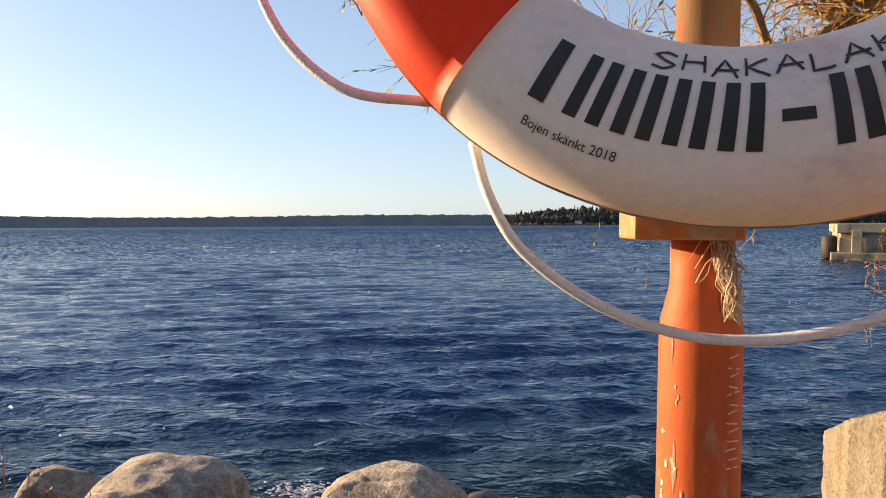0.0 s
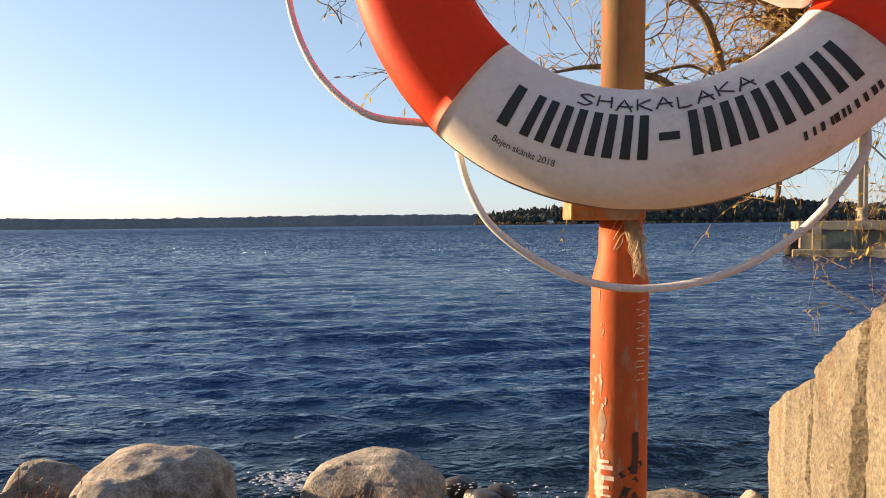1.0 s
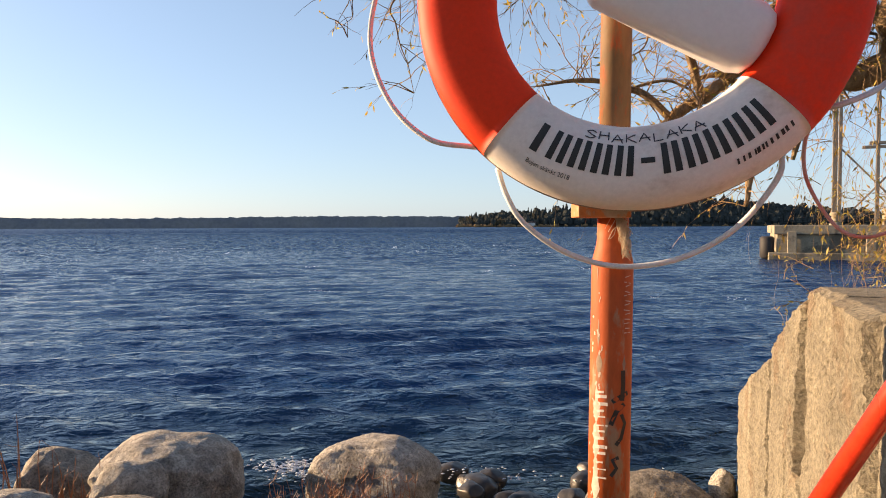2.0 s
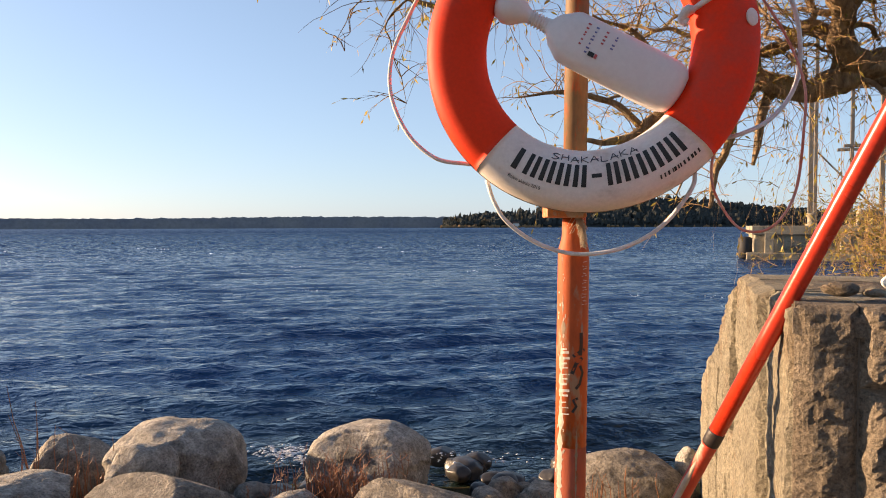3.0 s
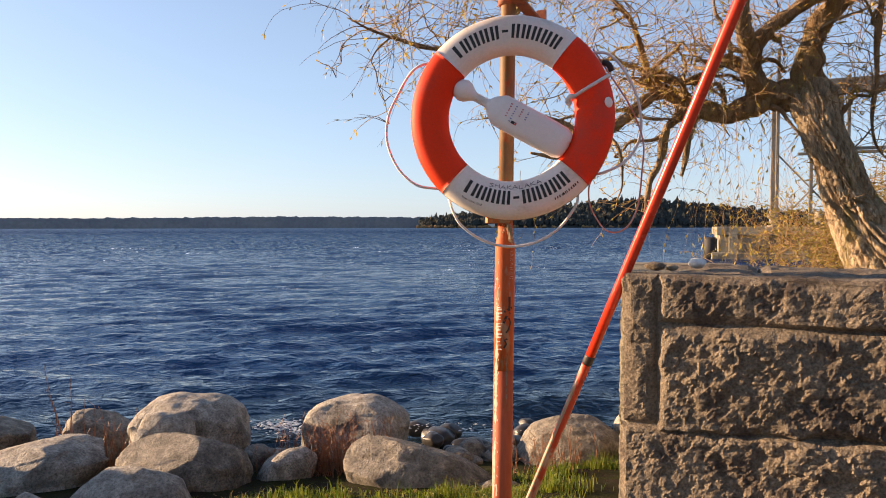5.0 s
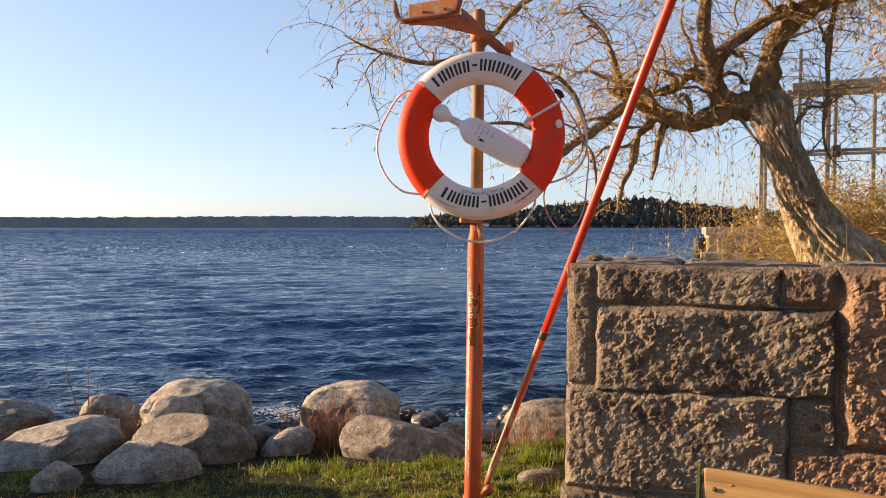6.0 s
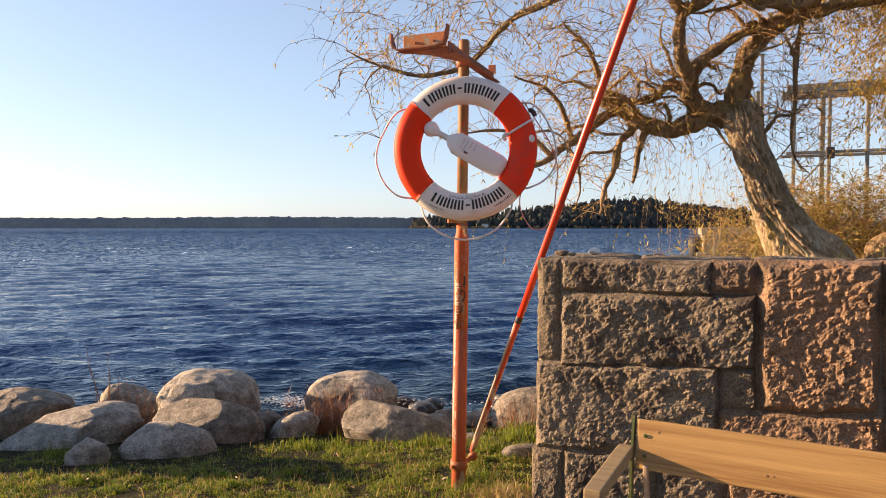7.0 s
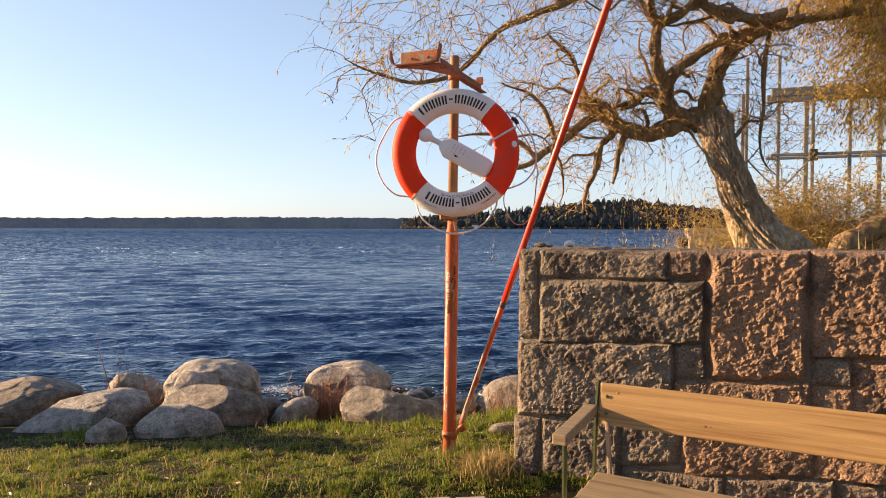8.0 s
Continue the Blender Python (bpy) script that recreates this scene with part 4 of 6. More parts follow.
def stone(name, quad, origin, along, out, material, parent, seed, rough=0.03, edge=0.013, deep=0.25, cell=0.013, grow=0.0085, tilt_face=0.0):
    """A rock-faced block; quad: four (along, z) corners from bottom left, round to top left."""
    (ax, az), (bx, bz), (cx, cz), (dx, dz) = quad
    g = grow
    ax, az, bx, bz, cx, cz, dx, dz = ax - g, az - g, bx + g, bz - g, cx + g, cz + g, dx - g, dz + g
    w = (abs(bx - ax) + abs(cx - dx)) / 2
    h = (abs(dz - az) + abs(cz - bz)) / 2
    nx, nz = max(4, int(w / cell)), max(4, int(h / cell))
    v, f = [], []
    for j in range(nz + 1):
        q = j / nz
        for i in range(nx + 1):
            p = i / nx
            x = (ax + (bx - ax) * p) * (1 - q) + (dx + (cx - dx) * p) * q
            z = (az + (bz - az) * p) * (1 - q) + (dz + (cz - dz) * p) * q
            e = min(p * w, (1 - p) * w, q * h, (1 - q) * h)
            wob = edge * (0.35 + 1.9 * abs(noise.noise(Vector((x * 4.3, z * 4.3, seed)))) + 0.35 * abs(noise.noise(Vector((x * 19, z * 19, seed)))))
            k = min(1.0, e / max(wob, 0.006))
            k = k * k * (3 - 2 * k)
            big = noise.noise(Vector((x * 3.1, z * 3.1, seed * 3.1)))
            fine = noise.noise(Vector((x * 55, z * 55, seed)))
            hgt = 0.72 * rough + 0.28 * rough * big + 0.07 * rough * fine
            for sc, am in ((4.0, 0.36), (10.0, 0.30)):
                q2 = Vector((x * sc + 0.35 * fine, z * sc + 0.25 * big, seed))
                c0 = noise.voronoi(q2)[1][0]
                tilt = noise.noise_vector(c0 * 5.3)
                d2 = q2 - c0
                hgt += am * rough * (noise.noise(c0 * 3.7) * 0.55 + (tilt.x * d2.x + tilt.y * d2.y) * 1.15)
            for sc, am in ((24.0, 0.30), (46.0, 0.22)):
                near = noise.voronoi(Vector((x * sc + 0.5 * fine, z * sc, seed)))
                hgt += am * rough * ((0.30 - near[0][0] ** 2) * 0.8 + 0.45 * noise.noise(near[1][0] * 3.1))
            hgt += tilt_face * (p - 0.35) * w
            hgt = k * max(hgt, -0.004)
            if i in (0, nx) or j in (0, nz):
                hgt = -0.005
                x += 0.005 * noise.noise(Vector((x * 9, z * 9, 5)))
                z += 0.005 * noise.noise(Vector((x * 9, z * 9, 9)))
            v.append(origin + along * x + UP * z + out * hgt)
    for j in range(nz):
        for i in range(nx):
            a = j * (nx + 1) + i
            f.append((a, a + 1, a + nx + 2, a + nx + 1))
    rim = [i for i in range(nx + 1)] + [j * (nx + 1) + nx for j in range(1, nz + 1)] + [nz * (nx + 1) + i for i in reversed(range(nx))] + [j * (nx + 1) for j in reversed(range(1, nz))]
    base = len(v)
    v += [v[i] - out * deep for i in rim]
    m = len(rim)
    for k in range(m):
        f.append((rim[k], base + k, base + (k + 1) % m, rim[(k + 1) % m]))
    f.append(tuple(base + k for k in reversed(range(m))))
    ob = from_lists(name, v, f, material, parent)
    return ob


def prism(name, poly, z0, z1, material, parent=None, label="", kind=""):
    bm = bmesh.new()
    lo = [bm.verts.new((x, y, z0)) for x, y in poly]
    hi = [bm.verts.new((x, y, z1)) for x, y in poly]
    bm.faces.new(list(reversed(lo)))
    bm.faces.new(hi)
    for i in range(len(poly)):
        k = (i + 1) % len(poly)
        bm.faces.new((lo[i], lo[k], hi[k], hi[i]))
    return part(name, bm, material, parent, label, kind=kind)


def rect(u0, z0, u1, z1):
    return ((u0, z0), (u1, z0), (u1, z1), (u0, z1))


def build_front_wall():
    wall = tagged(new("wall_front"), "rock-faced granite block wall behind the bench", "wall", kind="structure")

    def uv(u, v_):
        p = CORNER + WU * u + WV * v_
        return (p.x, p.y)
    prism("core", [uv(0.02, 0.0075), uv(7.0, 0.0075), uv(7.0, 0.62), uv(0.15, 0.62)], -0.3, 1.285, MORTAR, wall)
    # coping: one long rough top course
    bed = [
        (rect(0.000, 0.850, 0.086, 1.318), 0, 0.022), (rect(0.106, 1.185, 0.750, 1.318), 0, 0.030), (rect(0.762, 1.200, 0.926, 1.325), 1, 0.030),
        (((0.955, 0.705), (1.360, 0.745), (1.362, 1.330), (0.936, 1.330)), 1, 0.060), (((1.388, 0.850), (1.900, 0.875), (1.900, 1.332), (1.380, 1.332)), 1, 0.050),
        (((0.106, 0.825), (0.924, 0.880), (0.922, 1.180), (0.106, 1.165)), 0, 0.050), (((-0.010, 0.420), (0.782, 0.510), (0.780, 0.868), (-0.010, 0.822)), 0, 0.045),
        (((0.796, 0.700), (0.935, 0.708), (0.925, 0.868), (0.794, 0.858)), 0, 0.032), (((0.798, 0.490), (1.385, 0.550), (1.380, 0.722), (0.796, 0.678)), 1, 0.042),
        (((1.396, 0.722), (1.545, 0.726), (1.543, 0.850), (1.394, 0.838)), 0, 0.03), (((1.552, 0.600), (1.900, 0.640), (1.900, 0.855), (1.550, 0.852)), 1, 0.035),
        (((1.398, 0.560), (1.545, 0.590), (1.545, 0.710), (1.396, 0.706)), 1, 0.03),
        (((-0.028, -0.28), (0.104, -0.28), (0.106, 0.405), (-0.030, 0.400)), 0, 0.022), (((0.124, -0.28), (0.535, -0.28), (0.535, 0.450), (0.124, 0.415)), 0, 0.035),
        (((0.548, 0.215), (0.815, 0.260), (0.815, 0.470), (0.548, 0.452)), 0, 0.038), (((0.836, 0.205), (1.405, 0.295), (1.400, 0.535), (0.836, 0.475)), 1, 0.040),
        (((1.420, 0.285), (1.690, 0.300), (1.690, 0.575), (1.418, 0.545)), 1, 0.040), (((1.705, 0.290), (2.150, 0.300), (2.150, 0.590), (1.705, 0.580)), 0, 0.040),
        (((0.548, -0.28), (1.02, -0.28), (1.02, 0.225), (0.548, 0.200)), 0, 0.04), (((1.035, -0.28), (1.48, -0.28), (1.48, 0.280), (1.035, 0.230)), 0, 0.04),
        (((1.495, -0.28), (2.15, -0.28), (2.15, 0.280), (1.495, 0.280)), 0, 0.04),
    ]
    u, rnd = 1.915, random.Random(2)
    while u < 6.4:
        w = rnd.uniform(0.45, 0.8)
        c = u if u > 2.0 else 1.915
        bed.append((rect(c, 0.87, c + w - 0.015, 1.33), rnd.choice((0, 1)), 0.045))
        bed.append((rect(c, 0.605, c + w - 0.015, 0.855), rnd.choice((0, 1)), 0.04))
        if c > 2.16:
            bed.append((rect(c, 0.15, c + w - 0.015, 0.59), rnd.choice((0, 1)), 0.04))
            bed.append((rect(c, -0.28, c + w - 0.015, 0.135), rnd.choice((0, 1)), 0.04))
        u += w
    for i, (quad, red, rg) in enumerate(bed):
        far = quad[0][0] > 2.1
        stone("block", quad, CORNER, WU, -WV, GRANITE_RED if red else GRANITE, wall, i * 1.37 + 0.5, rg * 0.9, tilt_face=(0.07 if quad[0][0] > 1.38 else 0.0) if red else 0.02, edge=0.034, cell=0.04 if far else 0.0078, deep=0.05 if quad[0][0] > 0.12 else 0.09)
    # weathered top slabs
    rnd = random.Random(12)
    for u0, u1 in ((-0.012, 0.40), (0.41, 0.93), (0.94, 1.37), (1.38, 1.92), (1.93, 2.7), (2.71, 3.6), (3.61, 4.6), (4.61, 7.0)):
        v, f = [], []
        nu, nv = max(6, int((u1 - u0) / 0.03)), 22
        for j in range(nv + 1):
            for i in range(nu + 1):
                a, b = u0 + (u1 - u0) * i / nu, -0.006 + 0.69 * j / nv
                e = min(i, nu - i, j, nv - j)
                p = CORNER + WU * a + WV * b + WV * (0.01 * noise.noise(Vector((a * 7, 3, 1)))) * (j == 0)
                z = 1.325 + 0.012 * fbm(a * 5, b * 5, 7) + 0.006 * fbm(a * 22, b * 22, 2) - (0.010 if e == 0 else 0)
                v.append((p.x, p.y, z))
        w = nu + 1
        f = [(j * w + i, j * w + i + 1, (j + 1) * w + i + 1, (j + 1) * w + i) for j in range(nv) for i in range(nu)]
        rim = list(range(w)) + [j * w + nu for j in range(1, nv + 1)] + [nv * w + i for i in reversed(range(nu))] + [j * w for j in reversed(range(1, nv))]
        b0 = len(v)
        v += [(v[i][0], v[i][1], 1.27) for i in rim]
        f += [(rim[k], b0 + k, b0 + (k + 1) % len(rim), rim[(k + 1) % len(rim)]) for k in range(len(rim))]
        from_lists("top_slab", v, f, GRANITE, wall)


def build_side_wall():
    wall = tagged(new("wall_side"), "sloping granite slab wall running down to the water", "wall", kind="structure")
    bm = bmesh.new()
    prof = [(0.06, -0.9), (3.45, -0.9), (3.45, 0.40), (1.8, 0.95), (0.95, 1.27), (0.06, 1.27)]
    rows = []
    for off in (-0.035, -0.55):
        rows.append([bm.verts.new(CORNER + WW * s_ + WN * off + UP * z) for s_, z in prof])
    bm.faces.new(rows[0])
    bm.faces.new(list(reversed(rows[1])))
    for i in range(len(prof)):
        k = (i + 1) % len(prof)
        bm.faces.new((rows[0][i], rows[0][k], rows[1][k], rows[1][i]))
    part("core", bm, MORTAR, wall)
    slabs = [
        ((0.012, -0.8), (0.36, -0.8), (0.30, 1.322), (0.012, 1.322)), ((0.380, -0.8), (0.66, -0.8), (0.64, 1.322), (0.320, 1.322)),
        ((0.680, 0.30), (1.16, 0.30), (0.990, 1.312), (0.660, 1.322)), ((0.680, -0.8), (1.20, -0.8), (1.165, 0.285), (0.680, 0.285)), ((1.175, 0.71), (1.46, 0.79), (1.80, 0.995), (1.012, 1.290)),
        ((1.215, -0.8), (1.50, -0.8), (1.44, 0.770), (1.180, 0.695)), ((1.520, -0.8), (1.88, -0.8), (1.86, 0.955), (1.462, 0.775)), ((1.900, -0.8), (2.55, -0.8), (2.55, 0.735), (1.880, 0.950)),
        ((2.570, -0.85), (3.52, -0.85), (3.50, 0.40), (2.570, 0.73)),
    ]
    for i, quad in enumerate(slabs):
        stone("slab", quad, CORNER + WN * (0.0, 0.004, -0.004, 0.005, 0.003, -0.007, 0.003, -0.003, 0.0)[i], WW, WN, SLAB, wall, 40 + i * 1.91, (0.020, 0.036, 0.028)[i % 3], edge=0.009, deep=0.42 if i not in (3, 5) else 0.2, cell=0.014, grow=0.0005)


build_front_wall()
build_side_wall()


def terrace_z(u, v_):
    """Height of the bank behind the walls."""
    side = min(1.0, max(0.0, (u - 0.2) / 2.5))
    z = 1.2 - (0.36 - 0.22 * side) * max(0.0, v_ - 0.9)
    if v_ > 5.5 + 2 * side:
        z -= 0.4 * (v_ - 5.5 - 2 * side)
    return max(-1.2, z + 0.05 * fbm(u * 1.3, v_ * 1.3, 8))


def build_terrace():
    us = [0.32 + 0.16 * i for i in range(66)]
    vs = [0.5 + 0.16 * j for j in range(56)]
    v = []
    for b in vs:
        for a in us:
            a2 = a + 0.115 * (b - 0.5) * -1.0 * max(0, 1 - (a - 0.32) / 1.5)
            p = CORNER + WU * a2 + WV * b
            v.append((p.x, p.y, terrace_z(a2, b)))
    w = len(us)
    f = [(j * w + i, j * w + i + 1, (j + 1) * w + i + 1, (j + 1) * w + i) for j in range(len(vs) - 1) for i in range(w - 1)]
    tagged(from_lists("ground_terrace", v, f, SOIL, smooth=True), "raised earth bank behind the granite walls", "ground", kind="structure")


build_terrace()


# ---- things on the wall ----
def build_pebbles():
    rnd = random.Random(21)
    for name, u, v_, sx, sy, sz, mat_, lab in (
            ("white_stone", 0.20, 0.31, 0.040, 0.030, 0.020, SHELL, "rounded white stone lying on top of the wall"),
            ("grey_pebble", 0.075, 0.12, 0.036, 0.030, 0.015, GRANITE, "flat grey pebble lying on top of the wall"),
            ("grey_pebble", 0.13, 0.10, 0.022, 0.018, 0.010, SLAB, "small pale pebble lying on top of the wall")):
        p = CORNER + WU * u + WV * v_
        bm = bmesh.new()
        bmesh.ops.create_icosphere(bm, subdivisions=3, radius=1)
        for q in bm.verts:
            q.co *= 1 + 0.22 * noise.noise(q.co * 1.3 + Vector((u * 9, v_, 0)))
            q.co = Vector((q.co.x * sx, q.co.y * sy, q.co.z * sz))
        ob = part(name, bm, mat_, smooth=True)
        ob.matrix_world = pose(p.x, p.y, 1.338 + sz * 0.6, rnd.uniform(-8, 8), 0, rnd.uniform(0, 360))
        tagged(ob, lab, "stone")


build_pebbles()


# ---- boulders ----
def boulder(at, size, turn, seed, label, material=None, skew=0.0):
    bm = bmesh.new()
    bmesh.ops.create_icosphere(bm, subdivisions=6 if size[0] > 0.3 else 4, radius=1)
    rnd = random.Random(seed)
    cuts = []
    for _ in range(9):
        a, e = rnd.uniform(0, 6.28), rnd.uniform(-0.2, 1.1)
        cuts.append((Vector((math.cos(a) * math.cos(e), math.sin(a) * math.cos(e), math.sin(e))), rnd.uniform(0.75, 0.97)))
    for v in bm.verts:
        n0 = v.co.normalized()
        pw = 1.9 if skew < -0.5 else 2.7
        q = (abs(n0.x) ** pw + abs(n0.y) ** pw + abs(n0.z) ** (pw * 0.93)) ** (1 / pw)
        r = 1 / q * 0.93 + 0.13 * noise.noise(n0 * 1.1 + Vector((seed * 3.3, 0, 0))) + 0.035 * noise.noise(n0 * 3 + Vector((0, seed * 2.1, 0)))
        p = n0 * r
        for c, lim in cuts:
            over = p.dot(c) - lim
            if over > 0:
                p -= c * over * 0.86
        for sc, am in ((1.9, 0.050), (4.6, 0.010)):
            q2 = n0 * sc + Vector((seed * 1.7, seed * 0.9, 2.0))
            c0 = noise.voronoi(q2)[1][0]
            tilt = noise.noise_vector(c0 * 5.3)
            p += n0 * am * (tilt.dot(q2 - c0) * 1.2 + 0.4 * noise.noise(c0 * 3.7))
        p += n0 * (0.006 * noise.fractal(n0 * 7 + Vector((seed, 1, 0)), 0.9, 2.0, 5) + 0.004 * noise.noise(n0 * 26) + 0.003 * noise.noise(n0 * 60))
        p *= 0.95
        v.co = Vector(((p.x + skew * (p.z - 0.2)) * size[0], p.y * size[1], p.z * size[2]))
    ob = part("boulder", bm, material or BOULDER, smooth=True)
    ob.matrix_world = pose(*at, 0, 0, turn)
    return tagged(ob, label, "boulder", "boulders along the shore")


BOULDERS = (
    # centre, half sizes, turn, seed, label, tilt
    ((-3.80, 4.15, -0.46), (0.62, 0.50, 0.30), 10, 1, "broad brown boulder half in shade at the waterline", 0),
    ((-2.78, 3.25, -0.36), (0.62, 0.42, 0.27), 14, 2, "long beige boulder sloping to one side", 0.45),
    ((-2.80, 4.35, -0.46), (0.36, 0.34, 0.30), -20, 3, "dark wedge-shaped boulder with dry stalks before it", -0.3),
    ((-1.86, 4.02, -0.36), (0.54, 0.50, 0.40), 5, 4, "large pale rounded boulder with a chipped face", 0),
    ((-1.64, 3.05, -0.33), (0.55, 0.42, 0.31), -6, 5, "long low grey-brown boulder", 0),
    ((-1.78, 2.42, -0.30), (0.40, 0.30, 0.27), 12, 6, "squat grey boulder resting in the grass", -0.25),
    ((-2.25, 2.12, -0.20), (0.165, 0.13, 0.155), 30, 7, "small whitish stone in the grass", 0),
    ((-1.95, 3.60, -0.29), (0.27, 0.20, 0.30), 10, 61, "rounded grey stone leaning on the pale boulder", 0.1),
    ((-0.90, 3.20, -0.40), (0.23, 0.19, 0.20), 25, 8, "small pointed pale stone between boulders", 0.3),
    ((-0.40, 4.12, -0.42), (0.53, 0.44, 0.39), 168, 4, "large round beige boulder at the water's edge", 0),
    ((0.09, 2.86, -0.42), (0.62, 0.42, 0.40), -8, 44, "big speckled boulder half sunk in turf", -0.55),
    ((1.48, 3.52, -0.50), (0.56, 0.45, 0.38), 8, 11, "broad flat-topped boulder beside the wall", 0),
    ((1.93, 3.56, -0.27), (0.09, 0.09, 0.15), 40, 12, "small pale stone against the wall's foot", 0),
    ((-1.20, 3.62, -0.45), (0.16, 0.14, 0.13), 15, 13, "small brown stone between boulders", 0),
    ((-3.45, 2.35, -0.34), (0.42, 0.30, 0.18), -15, 14, "low grey boulder sunk in the grass", 0),
    # the next three lie out of view, added to cast shade on the turf
    ((-5.00, 3.36, 0.05), (0.60, 0.58, 1.15), 0, 15, "big unseen brown boulder added to shade the turf's edge", 0),
    ((-5.95, 3.74, 0.05), (0.60, 0.58, 1.35), 0, 16, "unseen tall grey boulder added to shade the turf", 0),
    ((-4.30, 2.20, -0.22), (0.42, 0.36, 0.32), 35, 21, "unseen brown boulder added to shade the turf's edge", 0),
    ((0.62, 2.5, -0.33), (0.17, 0.13, 0.09), -10, 17, "flat bluish stone in the grass", 0),
    ((0.86, 1.65, -0.11), (0.17, 0.09, 0.05), 10, 18, "flat slab of stone in bare soil", 0),
)
for at, size, turn, seed, lab, tilt in BOULDERS:
    boulder(at, size, turn, seed, lab, PALE_STONE if any(w in lab for w in ("pale", "whitish", "squat", "beige")) else None, tilt)

rnd = random.Random(33)
for i in range(17):
    x = rnd.uniform(-1.3, 1.7)
    y = rnd.uniform(4.0, 4.9)
    sz = rnd.uniform(0.07, 0.16)
    ob = boulder((x, y, SEA + rnd.uniform(-0.02, 0.05)), (sz * 1.3, sz, sz * 0.8), rnd.uniform(0, 180), 50 + i, "dark wet stone washed by waves", BOULDER_WET)
    ob.name = "wet_stone"


rnd = random.Random(71)
for i in range(30):
    x, y = (rnd.uniform(0.42, 1.15), rnd.uniform(3.3, 4.3)) if i < 19 else (rnd.uniform(-1.25, -0.75), rnd.uniform(3.5, 4.3))
    sz = rnd.uniform(0.06, 0.15)
    wet = y > 3.9
    ob = boulder((x, y, ground_z(x, y) + 0.35 * sz), (sz * rnd.uniform(1.0, 1.5), sz, sz * rnd.uniform(0.7, 1.0)), rnd.uniform(0, 180), 90 + i,
                 "dark wet stone washed by waves" if wet else "brown cobble wedged between the boulders", BOULDER_WET if wet else None)
    ob.name = "wet_stone" if wet else "cobble"


# ---- bench ----
def build_bench():
    b = thing("park_bench", (0.770, -0.500, 0.0), "wooden park bench with green steel frame in front of the wall", "bench", turn=(0, 0, -35))
    L = 1.75
    # x along the bench, y towards the wall
    lean = 12

    def board(name, x0, x1, y, z, w, t, rx, mat_, lab=""):
        bm = box(x1 - x0, t, w, 0.007, pose((x0 + x1) / 2, y, z, rx), 3)
        return part(name, bm, mat_, b, lab)
    back = board("back_board", 0.0, L, 0.0, 0.69, 0.175, 0.036, -lean, PLANK, "honey-coloured pine board with knots")
    for x, z, r in ((0.075, 0.74, 0.005), (0.42, 0.652, 0.0055), (0.44, 0.653, 0.004), (1.02, 0.72, 0.006), (1.33, 0.66, 0.006)):
        m_ = pose(x, 0.0, 0.69, -lean) @ pose(0, -0.0181, z - 0.69, 90) @ Matrix.Diagonal((1.5, 0.9, 1, 1))
        part("knot", lathe([(r, -0.0004), (r * 0.95, 0.0001), (r * 0.2, 0.00015)], 14, m_), KNOT, back, "dark knot in the pine", True)
    for k, y in enumerate((-0.105, -0.225, -0.345, -0.465)):
        board("seat_board", 0.0, L, y, 0.392 + 0.010 * k, 0.034, 0.108, 0, PLANK_GREY, "greyish weathered pine board")
    for x in (-0.014, L + 0.014):
        v, f = [], []
        pts = spline([(x, -0.50, 0.398), (x, -0.30, 0.378), (x, -0.10, 0.358), (x, -0.055, 0.375), (x, -0.035, 0.46), (x, -0.02, 0.62), (x, 0.022, 0.785)], 5)
        w, t = 0.0045, 0.019
        bm = bmesh.new()
        rows = []
        for i, p in enumerate(pts):
            d = (pts[min(i + 1, len(pts) - 1)] - pts[max(i - 1, 0)]).normalized()
            s_ = Vector((0, -d.z, d.y))
            rows.append([bm.verts.new(p + s_ * a + Vector((c, 0, 0))) for a, c in ((-t, -w), (t, -w), (t, w), (-t, w))])
        for r0, r1 in zip(rows, rows[1:]):
            for k in range(4):
                bm.faces.new((r0[k], r0[(k + 1) % 4], r1[(k + 1) % 4], r1[k]))
        bm.faces.new(rows[0])
        bm.faces.new(list(reversed(rows[-1])))
        side = part("side_frame", bm, GREEN_STEEL, b, "green painted flat steel")
        part("front_leg", box(0.010, 0.036, 0.51, 0.002, pose(x - 0.016, -0.42, 0.395)), GREEN_STEEL, b, "green painted flat steel")
        part("back_leg", box(0.016, 0.026, 0.49, 0.004, pose(x + 0.05, 0.028, 0.388, 14)), PALE_WOOD, b, "pale wooden leg")
        part("armrest", box(0.054, 0.46, 0.040, 0.006, pose(x - 0.022, -0.245, 0.664), 3), PLANK_GREY, b, "weathered wooden armrest")
        part("foot", box(0.05, 0.50, 0.03, 0.004, pose(x, -0.2, 0.152)), GREEN_STEEL, side)
    for x in (0.03, L - 0.03):
        for z in (0.655, 0.725):
            part("bolt", lathe([(0.008, 0), (0.006, 0.003), (0.001, 0.004)], 10, pose(x, -0.0205 + (z - 0.69) * 0.2, z, 90)), GREEN_STEEL, back, "green bolt head")


build_bench()


